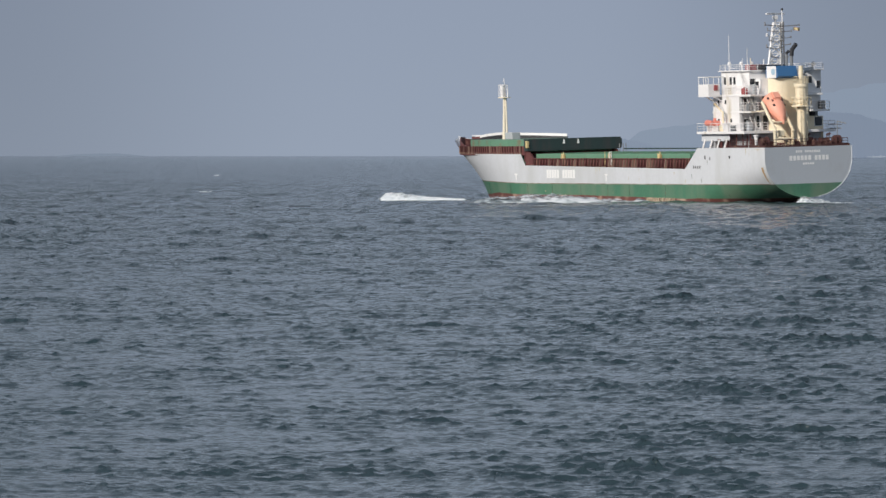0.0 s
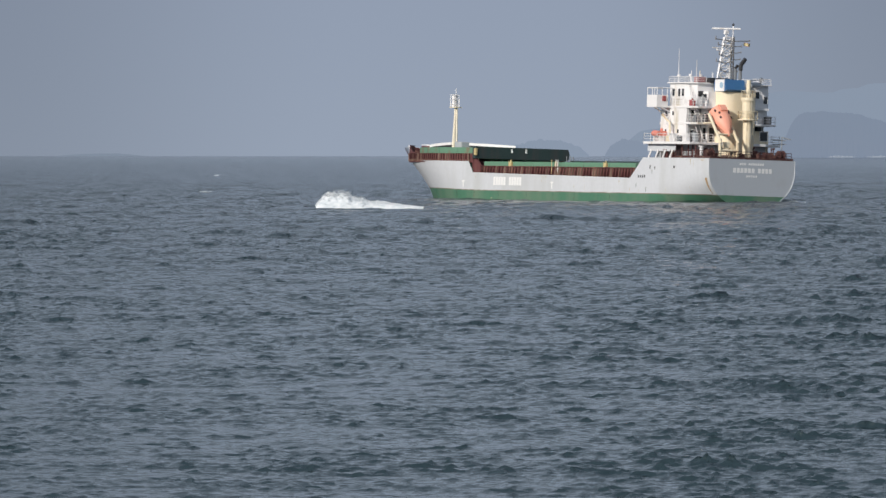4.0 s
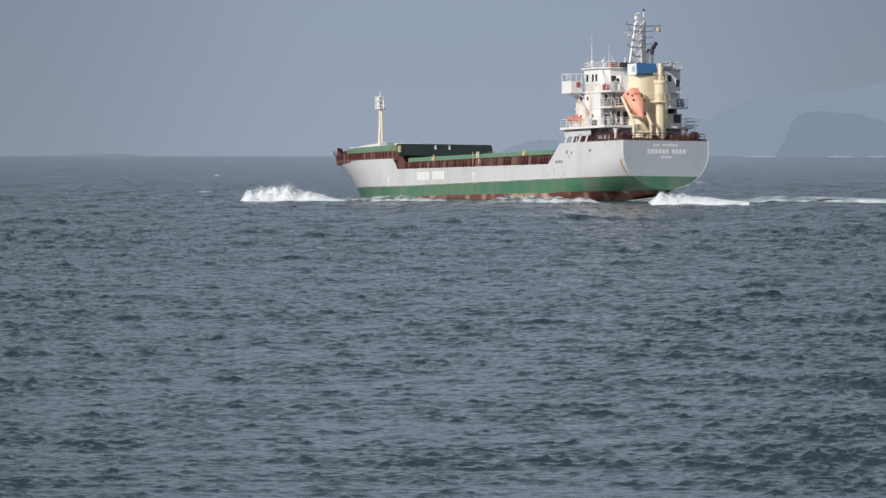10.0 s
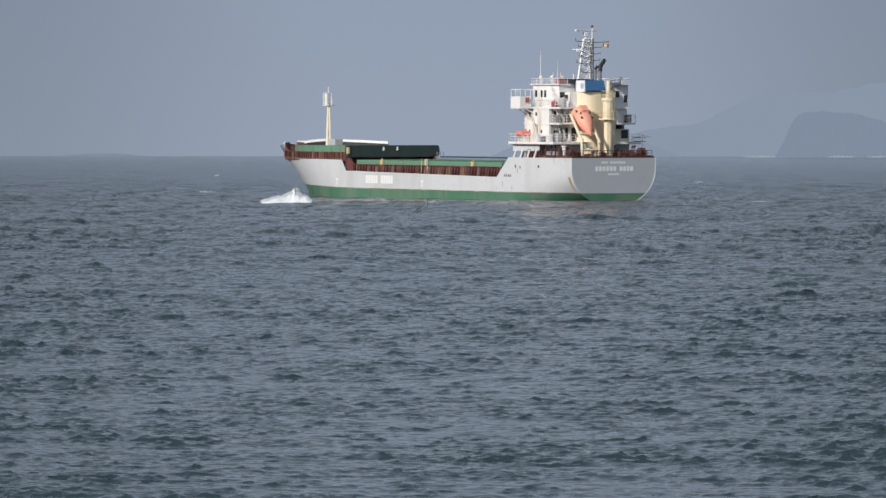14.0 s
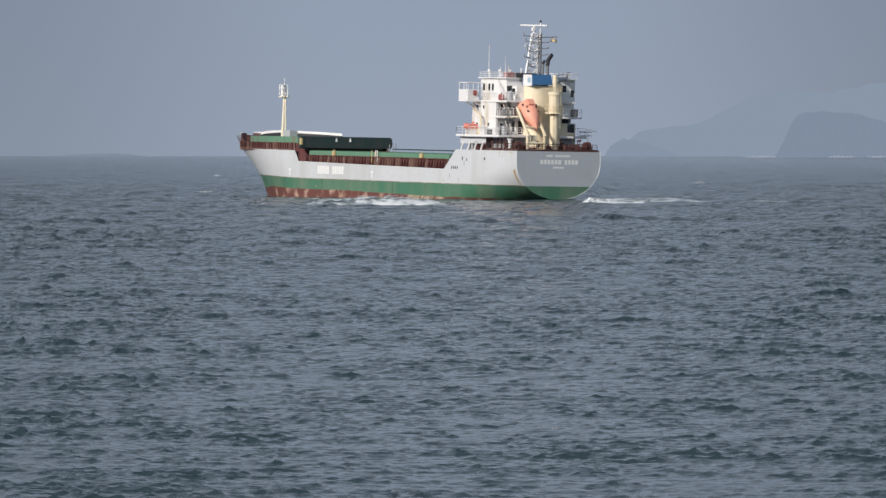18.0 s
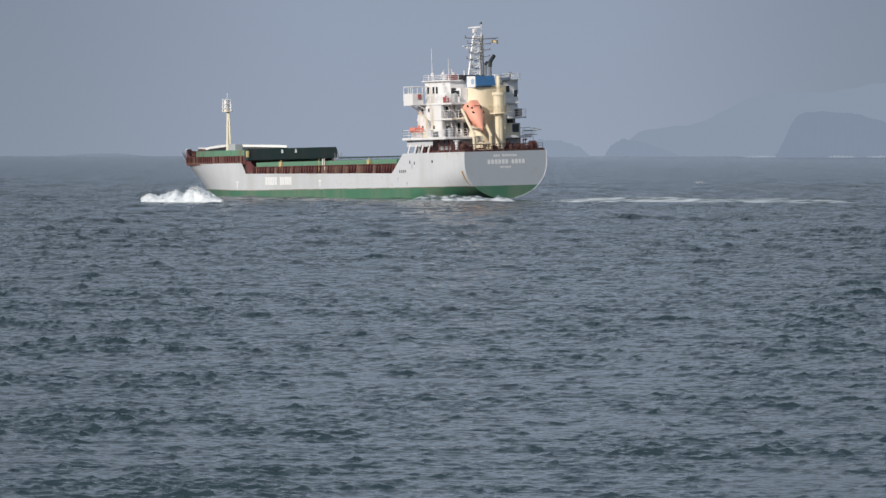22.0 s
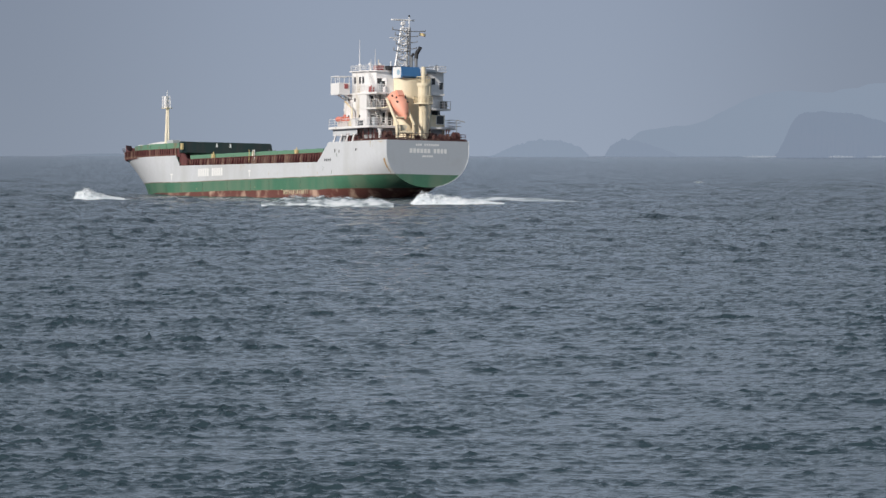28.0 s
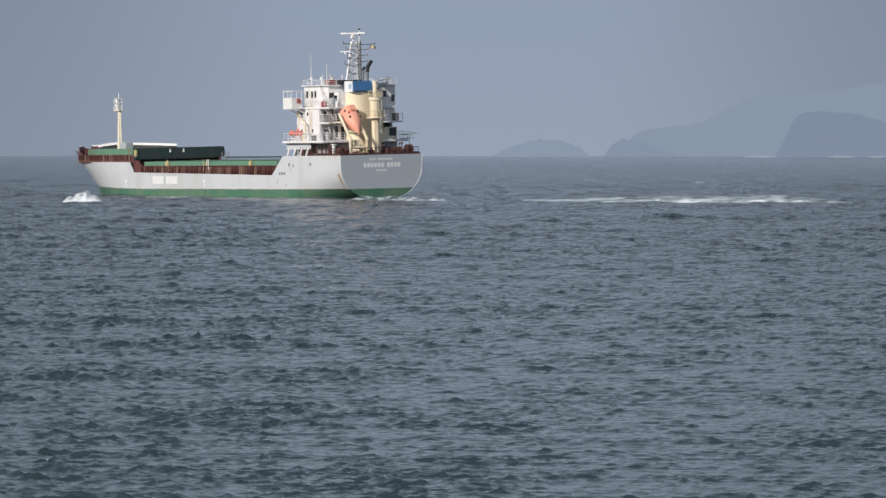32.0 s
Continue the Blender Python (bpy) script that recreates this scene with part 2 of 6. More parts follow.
def sea_heights(px, py, step):
    """Wind sea and swell: a sum of trochoid-like waves; those too short for the mesh's step there are left to the material."""
    rng = np.random.default_rng(7)
    z, dx, dy = np.zeros_like(px), np.zeros_like(px), np.zeros_like(px)
    offshore = np.clip((np.hypot(px, py) - 140) / 330, 0, 1)      # longer waves away from the sheltered shore
    lee = np.clip((210 - np.hypot(px, py)) / 110, 0, 1)
    lengths = np.geomspace(0.16, 34.0, 112)
    for i, lam in enumerate(lengths):
        spread = 0.62 if lam < 4 else 0.5
        head = radians(72) + rng.normal(0, spread)
        k = 2 * math.pi / lam
        steep = 0.053 if lam < 0.50 else 0.053 * (0.50 / lam) ** 1.05
        amp = steep / k * rng.uniform(0.6, 1.4)
        if lam > 0.5:
            amp = amp * (0.5 / min(lam, 4.0)) ** (0.32 * lee)
        if lam > 0.5:
            amp = amp * (min(lam, 9.0) / 0.5) ** (0.50 * offshore)
        if 1.2 < lam < 7:      # the waves that stand out as ridges
            amp = amp * (1 + 0.35 * (1 - offshore))
        keep = np.clip(lam / (2.3 * step) - 0.5, 0, 1)
        ph = k * (px * math.cos(head) + py * math.sin(head)) + rng.uniform(0, 2 * math.pi)
        z += keep * amp * np.cos(ph)
        dx -= keep * 1.35 * amp * math.cos(head) * np.sin(ph)
        dy -= keep * 1.35 * amp * math.sin(head) * np.sin(ph)
    # wave groups: calmer and rougher patches at several sizes
    group = np.zeros_like(px)
    for lam in (1.3, 2.7, 5.2, 11.0, 27.0):
        a = rng.uniform(0, math.pi)
        b = a + rng.uniform(1.0, 2.0)
        group += np.sin(2 * math.pi / lam * (px * math.cos(a) + py * math.sin(a)) + rng.uniform(0, 6)) * np.sin(2 * math.pi / lam * (px * math.cos(b) + py * math.sin(b)) + rng.uniform(0, 6))
    # a smoother lane in the middle, rougher water towards both sides
    bearing = np.abs(px / np.maximum(py, 1.0))
    gust = np.clip(0.97 + 0.30 * group, 0.5, 1.5) * (0.90 + 0.30 * np.clip((bearing - 0.035) / 0.045, 0, 1))
    z = z * gust
    # peaked crests over flat troughs
    crest_size = 0.05 + 0.00035 * np.hypot(px, py)
    z = crest_size * (np.exp(np.clip(0.42 * z / crest_size, -4, 1.0)) - 1) / 0.42
    return z, dx * gust, dy * gust


# the waves run to the right and away from the shore
SEA_FROM, SEA_TO = (-7.0, 0.0), (7.0, 12.0)
SEA_BANDS = ((150.0, 640, 0.00060), (270.0, 640, 0.00070), (480.0, 320, 0.0010), (4990.0, 160, 0.0014))    # reach, cells across, step in depth for the distance


def build_sea():
    """A fine fan of waves where the water is looked at, wide enough for its drift, and flat water all round to the horizon."""
    near, reach = 97.0, 4990.0
    points, quads, tris = [], [], []
    r, start, before = near, 0, None
    half_wide = lambda y: 0.0795 * (y + SEA_TO[1]) + SEA_TO[0] + 0.5
    for end, cells, rate in SEA_BANDS:
        rings = []
        while r < end:
            rings.append(r)
            r += max(r, 110.0) * min(rate + max(r - 1000, 0) * 4.0e-6, 0.0060)
        if end == reach:
            rings[-1] = reach
        rr, across = np.array(rings), np.linspace(-1, 1, cells + 1)
        px, py = half_wide(rr)[:, None] * across[None, :], rr[:, None] * np.ones(cells + 1)[None, :]
        step = np.maximum(np.gradient(rr)[:, None], 2 * half_wide(rr)[:, None] / cells) * np.ones(cells + 1)[None, :]
        z, dx, dy = sea_heights(px, py, step)
        rim = np.clip((reach - 5 - py) / 400, 0, 1) * np.clip((1 - np.abs(across)) * 60, 0, 1)[None, :] * np.clip((py - near) / 3, 0, 1)
        points.append(np.stack([px + dx * rim, py + dy * rim, SEA_LEVEL + z * rim], -1).reshape(-1, 3))
        a, b = len(rings), cells + 1
        i, j = np.meshgrid(np.arange(a - 1), np.arange(b - 1), indexing="ij")
        quads.append(start + np.stack([i * b + j, i * b + j + 1, (i + 1) * b + j + 1, (i + 1) * b + j], -1).reshape(-1, 4))
        if before is not None and cells == last_cells:
            f, c = before + np.arange(cells), start + np.arange(cells)
            quads.append(np.stack([f, f + 1, c + 1, c], -1))
        elif before is not None:      # two fine cells meet one coarse cell
            f, c = before + 2 * np.arange(cells), start + np.arange(cells)
            quads.append(np.stack([f, f + 1, c + 1, c], -1))
            tris.append(np.stack([f + 1, f + 2, c + 1], -1))
        before, last_cells = start + (a - 1) * b, cells
        start += a * b
    fan, quads, tris = np.concatenate(points), np.concatenate(quads), np.concatenate(tris)
    wide = half_wide(np.array([near, reach]))
    # flat water at both sides, behind and under the shore: strips from the fan's edges outwards
    n0 = len(fan)
    ends = [(-wide[0], near), (wide[0], near), (-wide[-1], reach), (wide[-1], reach)]
    outer = [(-5200.0, -3000.0), (5200.0, -3000.0), (-5200.0, reach), (5200.0, reach)]
    flat = np.array([(x, y, SEA_LEVEL) for x, y in ends + outer])
    verts = np.concatenate([fan, flat]).astype(np.float32)
    left = [n0 + 4, n0 + 0, n0 + 2, n0 + 6]
    right = [n0 + 1, n0 + 5, n0 + 7, n0 + 3]
    back = [n0 + 4, n0 + 5, n0 + 1, n0 + 0]
    quads = np.concatenate([quads, np.array([left, right, back])])
    me = bpy.data.meshes.new("sea")
    me.vertices.add(len(verts))
    me.vertices.foreach_set("co", verts.ravel())
    me.loops.add(quads.size + tris.size)
    me.loops.foreach_set("vertex_index", np.concatenate([quads.ravel(), tris.ravel()]).astype(np.int32))
    me.polygons.add(len(quads) + len(tris))
    me.polygons.foreach_set("loop_start", np.concatenate([np.arange(0, quads.size, 4), quads.size + np.arange(0, tris.size, 3)]).astype(np.int32))
    me.polygons.foreach_set("use_smooth", np.ones(len(quads) + len(tris), dtype=bool))
    me.update(calc_edges=True)
    me.materials.append(sea_material())
    return tagged(new("sea_water", me), "choppy grey-blue open sea with small dark wave faces", "sea", kind="structure")


sea = build_sea()

# ---- mesh helpers ----
def part(name, bm, mat, parent, label="", smooth=False):
    """Link a bmesh as one mesh object under a thing or a part."""
    me = bpy.data.meshes.new(name)
    bmesh.ops.recalc_face_normals(bm, faces=bm.faces)
    bm.to_mesh(me)
    bm.free()
    me.materials.append(mat)
    if smooth:
        me.polygons.foreach_set("use_smooth", [True] * len(me.polygons))
        me.set_sharp_from_angle(angle=radians(40))
    ob = new(name, me)
    ob.parent = parent
    if label:
        tagged(ob, label)
    return ob


def again(ob, at, parent, turn=0.0):
    """One more part on the same mesh, at a place."""
    c = new(ob.name.split(".")[0], ob.data)
    c.parent = parent
    c.matrix_basis = pose(*at, 0, 0, turn)
    return c


def box(bm, x0, x1, y0, y1, z0, z1, bevel=0.0):
    r = bmesh.ops.create_cube(bm, size=1.0)
    vs = r["verts"]
    for v in vs:
        v.co = Vector((x0 + (v.co.x + 0.5) * (x1 - x0), y0 + (v.co.y + 0.5) * (y1 - y0), z0 + (v.co.z + 0.5) * (z1 - z0)))
    if bevel:
        es = {e for v in vs for e in v.link_edges}
        bmesh.ops.bevel(bm, geom=list(es), offset=bevel, segments=1, affect="EDGES")
    return bm


def tube(bm, p, q, r, r2=None, seg=6):
    p, q = Vector(p), Vector(q)
    d = q - p
    m = Matrix.Translation((p + q) / 2) @ d.to_track_quat("Z", "Y").to_matrix().to_4x4()
    bmesh.ops.create_cone(bm, cap_ends=True, segments=seg, radius1=r, radius2=r if r2 is None else r2, depth=d.length, matrix=m)
    return bm


def fresh():
    return bmesh.new()


def prism(bm, outline, axis, a, b):
    """A slab: an outline in the two other axes, from a to b along the axis."""
    def put(u, v, w):
        return {"x": (w, u, v), "y": (u, w, v), "z": (u, v, w)}[axis]
    lo = [bm.verts.new(put(u, v, a)) for u, v in outline]
    hi = [bm.verts.new(put(u, v, b)) for u, v in outline]
    bm.faces.new(lo)
    bm.faces.new(hi)
    n = len(lo)
    for i in range(n):
        bm.faces.new((lo[i], lo[(i + 1) % n], hi[(i + 1) % n], hi[i]))
    return bm


# ---- cargo ship: x forward from the transom, y to port, z up from the waterline ----
ship = tagged(new("cargo_ship"), "grey-white general cargo ship with green boot topping, pitching under way", "ship")


def stem_x(z):
    zs = (-5.0, -1.0, 0.0, 2.2, 4.0, 6.3, 7.3, 8.2)
    xs = (79.0, 81.4, 81.8, 82.7, 84.4, 87.1, 88.6, 90.1)
    return float(np.interp(z, zs, xs))


def ease(a, b, x):
    u = min(max((x - a) / (b - a), 0.0), 1.0)
    return u * u * (3 - 2 * u)


def half(xn, z):
    """Half breadth at the nominal station xn and the height z."""
    full = 6.6 + 0.9 * ease(-4, 15, xn)
    foot = 0.3 - 5.0 * ease(0, 20, xn)
    turn = 5.6 - 7.6 * ease(-3, 28, xn)
    b = full
    if z < turn:
        u = min((turn - z) / (turn - foot), 1.0)
        b *= max(1 - u ** 2.1, 0.0) ** 0.5
    start = 58 + 1.6 * max(z, -2)
    if xn > start:
        u = (xn - start) / (91.0 - start)
        b *= max(1 - u ** 2.0, 0.0) ** (0.95 - 0.05 * z + 0.10 * max(z - 6, 0))
    return max(b, 0.06)


def hull_x(xn, z):
    return xn if xn <= 58 else 58 + (xn - 58) / 33.0 * (stem_x(z) - 58)


def sheer(xn):
    return float(np.interp(xn, (0, 14.9, 18.0, 59.4, 60.7, 76, 84.5, 87.0, 88.8, 91), (6.88, 6.88, 4.15, 4.58, 6.12, 6.18, 6.28, 6.70, 7.9, 8.3)))


STATIONS = [0, 0.6, 1.5, 3, 5, 7.5, 10, 12.5, 14.9, 15.6, 16.5, 17.3, 18.0, 21, 26, 32, 38, 44, 50, 55, 58, 59.4, 60.0, 60.7, 62.5, 65, 67.5, 70, 72, 74,
            76, 78, 80, 82, 83.5, 85, 86.5, 87.2, 88, 88.8, 89.6, 90.3, 90.7, 91]


def hull_band(name, low, high, levels, mat, label):
    bm = fresh()
    for side in (1, -1):
        grid = []
        for xn in STATIONS:
            a, b = low(xn), high(xn)
            col = []
            for k in range(levels + 1):
                z = a + (b - a) * k / levels
                z = max(z, 0.3 - 5.0 * ease(0, 20, xn))
                col.append(bm.verts.new((hull_x(xn, z), side * half(xn, z), z)))
            grid.append(col)
        for i in range(len(grid) - 1):
            for k in range(levels):
                bm.faces.new((grid[i][k], grid[i + 1][k], grid[i + 1][k + 1], grid[i][k + 1]))
    bmesh.ops.remove_doubles(bm, verts=bm.verts, dist=0.001)
    return part(name, bm, mat, ship, label, smooth=True)


PAINT = 2.12


def paint(x):
    return PAINT + 0.22 * ease(55, 82, x)


def foot_line(x):
    mid = min(max((x - 20) / 25, 0), 1) * min(max((82 - x) / 10, 0), 1)
    return 0.27 + 0.20 * ease(60, 76, x) + 0.33 * mid + 0.10 * noise.noise((x * 0.31, 3.0, 0.0))


hull_band("topside_plating", lambda x: paint(x) + 0.05, sheer, 7, HULL_WHITE, "grey-white painted topsides with rust streaks")
hull_band("paint_line", lambda x: paint(x) - 0.05, lambda x: paint(x) + 0.05, 1, material("rusty_paint_line", (0.20, 0.16, 0.11), 0.7, stain=(0.5, 0.5, 0.46), amount=0.35, scale=0.8, grain=0.15), "rusty line between the white and the green")
hull_band("boot_topping", foot_line, lambda x: paint(x) - 0.05, 5, BOOT_GREEN, "green boot topping band, scraped")
hull_band("bottom_plating", lambda x: -4.7, foot_line, 8, BOTTOM_RED, "dull red underwater paint, rusty at the bow")


def transom_plate(name, z0, z1, mat, label):
    bm = fresh()
    zs = np.linspace(z0, z1, 14)
    port = [bm.verts.new((-0.004, half(0, z), z)) for z in zs]
    star = [bm.verts.new((-0.004, -half(0, z), z)) for z in zs]
    for k in range(len(zs) - 1):
        bm.faces.new((port[k], port[k + 1], star[k + 1], star[k]))
    return part(name, bm, mat, ship, label)


transom_plate("transom", PAINT, 6.88, TRANSOM, "flat grey transom, darkened for shade, with white lettering bars")
transom_plate("transom_boot", 0.32, PAINT, BOOT_GREEN, "green foot of the transom")
# white tube standing in for the highlight along the transom's starboard edge
edge = [(-0.02, half(0, z), z) for z in np.linspace(0.4, 6.88, 26)]
for s in (-1,):
    bm = fresh()
    for p, q in zip(edge[:-1], edge[1:]):
        tube(bm, (p[0], s * p[1], p[2]), (q[0], s * q[1], q[2]), 0.045, seg=5)
    part("transom_edge", bm, HULL_WHITE, ship, "white tube painted for the highlight on the transom's starboard edge")


def deck_plate(name, x0, x1, z, mat, label=""):
    bm = fresh()
    xs = [x for x in np.linspace(x0, x1, 16)]
    rows = []
    for x in xs:
        h = z(x) if callable(z) else z
        b = half(x, h) - 0.02
        rows.append([bm.verts.new((hull_x(x, h), s * b, h + dz)) for s in (1, -1) for dz in (-0.12, -0.01)])
    for p, q in zip(rows[:-1], rows[1:]):
        bm.faces.new((p[1], q[1], q[3], p[3]))
        bm.faces.new((p[0], q[0], q[2], p[2]))
    return part(name, bm, mat, ship, label)


deck_plate("poop_deck", 0.02, 15.2, 6.86, COAMING, "rust-red poop deck")
deck_plate("main_deck", 15.0, 60.6, 4.10, COAMING, "rust-red side deck")
deck_plate("forecastle_deck", 59.8, 90.2, lambda x: sheer(min(x, 86.0)) - 0.05, DECK_GREEN, "green forecastle deck")
bm = fresh()
box(bm, 59.6, 59.72, -7.3, 7.3, 4.1, 6.3)
part("forecastle_bulkhead", bm, COAMING, ship)
bm = fresh()
box(bm, 15.2, 15.32, -7.3, 7.3, 4.1, 6.85)
part("poop_bulkhead", bm, WHITE, ship)


# ---- railings ----
POST_MESHES = {}


def railing(path, height, parent=ship, rails=3, spacing=1.5, mat=WHITE, name="railing", r=0.028):
    def rail(nm, z, rr, under):
        bm = fresh()
        for p, q in zip(path[:-1], path[1:]):
            tube(bm, (p[0], p[1], p[2] + z), (q[0], q[1], q[2] + z), rr, seg=4)
        return part(nm, bm, mat, under)
    ob = rail(name, height, r * 1.3, parent)
    for k in range(1, rails):
        rail("rail", height * k / rails, r, ob)
    key = (round(height, 2), mat.name)
    if key not in POST_MESHES:
        b = fresh()
        tube(b, (0, 0, 0), (0, 0, height), 0.035, seg=5)
        first = part("stanchion", b, mat, ob)
        POST_MESHES[key] = first
        first.matrix_basis = pose(*path[0])
    for p, q in zip(path[:-1], path[1:]):
        d = (Vector(q) - Vector(p)).length
        n = max(1, round(d / spacing))
        for k in range(n + 1):
            again(POST_MESHES[key], Vector(p).lerp(Vector(q), k / n), ob)
    return ob


# ---- side coamings, ribs and hatch covers ----
sides = {}
for s in (1, -1):
    bm = fresh()
    prism(bm, [(s * 6.79, 4.05), (s * 6.91, 4.05), (s * 6.91, 5.43), (s * 7.07, 5.43), (s * 7.07, 5.53), (s * 6.63, 5.53), (s * 6.63, 5.43), (s * 6.79, 5.43)], "x", 15.33, 59.55)
    sides[s] = part("coaming", bm, COAMING, ship, "rust-red hatch coaming with pale ribs")
coaming = sides[1]
bm = fresh()
prism(bm, [(0, 4.1), (0.42, 4.1), (0.16, 5.44), (0, 5.44)], "x", -0.035, 0.035)
rib = part("rib", bm, RIB, coaming, "rust-stained coaming rib")
rib.matrix_basis = pose(16.0, 6.915, 0)
x = 16.75
while x < 59.3:
    again(rib, (x, 6.915, 0.0), coaming)
    x += 0.75
x = 16.5
while x < 59:
    again(rib, (x, -6.915, 0.0), sides[-1], 180)
    x += 2.25


def follow(x, z, inset):
    return half(x, z) - inset


def bulwark_top(x, s):
    return 7.22 + 1.2 * ease(80, 88 if s > 0 else 85, x)


xs = [59.75, 62, 64, 66, 68, 70, 72, 74, 76, 78, 80, 82, 83.5, 85, 86.5, 87.6, 88.6, 89.4, 90.0, 90.5]
fore_sides = {}
for s in (1, -1):
    bm = fresh()
    prev = None
    for x0 in xs:
        y = s * max(follow(x0, 6.9, 0.22), 0.05)
        xx = hull_x(x0, 7.0) - 0.1
        cur = [bm.verts.new((xx, y - s * o, z)) for o, z in ((0, 5.95), (0, bulwark_top(x0, s)), (0.1, bulwark_top(x0, s)), (0.1, 5.95))]
        if prev:
            for k in range(4):
                bm.faces.new((prev[k], cur[k], cur[(k + 1) % 4], prev[(k + 1) % 4]))
        prev = cur
    fore_sides[s] = part("forward_bulwark", bm, COAMING, ship, "rust-red bulwark round the forecastle")
bm = fresh()
box(bm, -0.04, 0.04, 0.0, 0.16, 6.1, 7.2)
fore_rib = part("rib", bm, RIB, fore_sides[1], "rust-stained bulwark rib")
fore_rib.matrix_basis = pose(60.4, follow(60.4, 6.9, 0.22), 0)
x = 61.1
while x < 86:
    again(fore_rib, (hull_x(x, 7.0) - 0.1, follow(x, 6.9, 0.22), 0), fore_sides[1])
    x += 0.75
# step between the two coamings
for y0, y1 in ((6.92, 7.2), (-7.2, -6.92)):
    bm = fresh()
    prism(bm, [(57.6, 5.5), (59.75, 7.22), (59.75, 6.2), (59.5, 4.6), (57.6, 4.6)], "y", y0, y1)
    part("coaming_knee", bm, COAMING, ship)

for k in range(6):
    x0 = 18.6 + k * 6.6
    bm = fresh()
    box(bm, 0, 6.5, -6.35, 6.35, 5.5, 6.12, 0.05)
    for j in range(2):
        box(bm, 1.6 + j * 3.2, 1.7 + j * 3.2, -6.3, 6.3, 6.1, 6.17)
    o = part("hatch_cover", bm, DECK_GREEN, ship, "green steel hatch cover panel")
    o.matrix_basis = pose(x0, 0, 0)
for k in range(4):
    x0, x1 = 59.6 + k * 5.2, 64.7 + k * 5.2
    w0, w1 = min(6.75, half(x0, 7) - (0.5, 0.5, 0.8, 1.5)[k]), min(6.75, half(x1, 7) - (0.5, 0.8, 1.5, 2.2)[k])
    bm = fresh()
    prism(bm, [(x0, -w0), (x1, -w1), (x1, w1), (x0, w0)], "z", 6.4, 8.06)
    part("forward_hatch_cover", bm, DECK_GREEN, ship, "green raised forward hatch cover")
# folded cover pair standing across the deck, its after end's shade painted dark
bm = fresh()
outline = []
for a in np.linspace(-90, 90, 9):
    outline.append((-7.5 - 0.35 * math.cos(radians(a)), 7.36 + 0.82 * math.sin(radians(a))))
outline += [(7.45, 8.18), (7.45, 6.54)]
prism(bm, outline, "x", 58.6, 59.5)
folded = part("folded_cover", bm, DARK_GREEN, ship, "folded hatch cover stack across the deck, shade put into its dark green")
for yy in (1.55, -0.75):
    bm = fresh()
    prism(bm, [(yy - 0.12, 7.45), (yy + 0.2, 7.45), (yy + 0.12, 8.0), (yy - 0.02, 8.0)], "x", 58.5, 58.59)
    part("lifting_lug", bm, LETTER, folded, "small white lifting lug")
bm = fresh()
box(bm, 58.45, 58.9, 7.25, 7.6, 6.95, 7.9, 0.04)
part("end_post", bm, YELLOW, folded, "yellow end post")
for yy in (-7.25, -7.7, -6.7):
    bm = fresh()
    tube(bm, (57.6 + yy * 0.05, yy + 0.1, 5.4), (57.6 + yy * 0.05, yy + 0.1, 7.25), 0.07)
    part("deck_post", bm, STEEL, ship)

for x, w in ((50.2, 0.9), (38.2, 0.5), (25.4, 0.9)):
    bm = fresh()
    box(bm, x, x + w * 0.6, 6.4, 6.8, 5.5, 6.1, 0.05)
    tube(bm, (x + 0.2, 6.6, 6.05), (x + 0.2, 6.6, 6.4), 0.1)
    tube(bm, (x + w * 0.8, 6.6, 5.5), (x + w * 0.8, 6.6, 6.2), 0.08)
    part("hatch_fitting", bm, YELLOW, ship, "yellow hatch wheel housing")
for x in (37.4, 37.9, 39.0):
    bm = fresh()
    tube(bm, (x, 6.95, 4.4), (x, 6.95, 6.45), 0.06)
    part("coaming_post", bm, LETTER if x < 38.5 else YELLOW, ship)
bm = fresh()
box(bm, 15.5, 56, -6.62, -6.5, 6.44, 6.62)
box(bm, 15.5, 30, -6.9, -6.7, 6.6, 6.7)
part("starboard_track", bm, DARK_GREEN, ship, "dark cover track along the starboard coaming")

# ---- bow ----
SCREEN = [(88.4, -1.2, 8.36), (87.0, -1.4, 8.56), (85.4, -1.5, 8.76), (83.0, -1.6, 8.92), (80.8, -1.6, 9.0), (78.5, -1.8, 8.98), (77.0, -2.3, 8.92), (74.0, -4.5, 8.80), (71.2, -6.55, 8.64)]


def screen(low, high, lift):
    bm = fresh()
    prev = None
    for x, y, z in SCREEN:
        cur = [bm.verts.new((x + o, y - lift - o, h)) for o, h in ((0, low(z)), (0, high(z)), (0.07, high(z)), (0.07, low(z)))]
        if prev:
            for k in range(4):
                bm.faces.new((prev[k], cur[k], cur[(k + 1) % 4], prev[(k + 1) % 4]))
        else:
            bm.faces.new(cur)
        prev = cur
    bm.faces.new(prev)
    return bm


part("wave_screen", screen(lambda z: z - 0.36, lambda z: z, 0), WHITE, ship, "white wave screen plate above the dark gap")
# black sheet standing in for the dark gap below the white plate
part("wave_breaker", screen(lambda z: 6.5, lambda z: z - 0.37, 0.1), BLACK, ship, "black sheet painted for the dark gap under the white plate")
bm = fresh()
prev = None
for x in (84.0, 86, 88, 89.2, 90.2):
    y = -max(follow(x, 7.6, 0.12), 0.05)
    cur = [bm.verts.new((hull_x(x, 7.6), y - o, z)) for o, z in ((0, 8.52), (0, 8.62), (0.08, 8.62), (0.08, 8.52))]
    if prev:
        for k in range(4):
            bm.faces.new((prev[k], cur[k], cur[(k + 1) % 4], prev[(k + 1) % 4]))
    prev = cur
part("bow_bulwark", bm, WHITE, ship, "white-painted bow bulwark plate")
bm = fresh()
prev = None
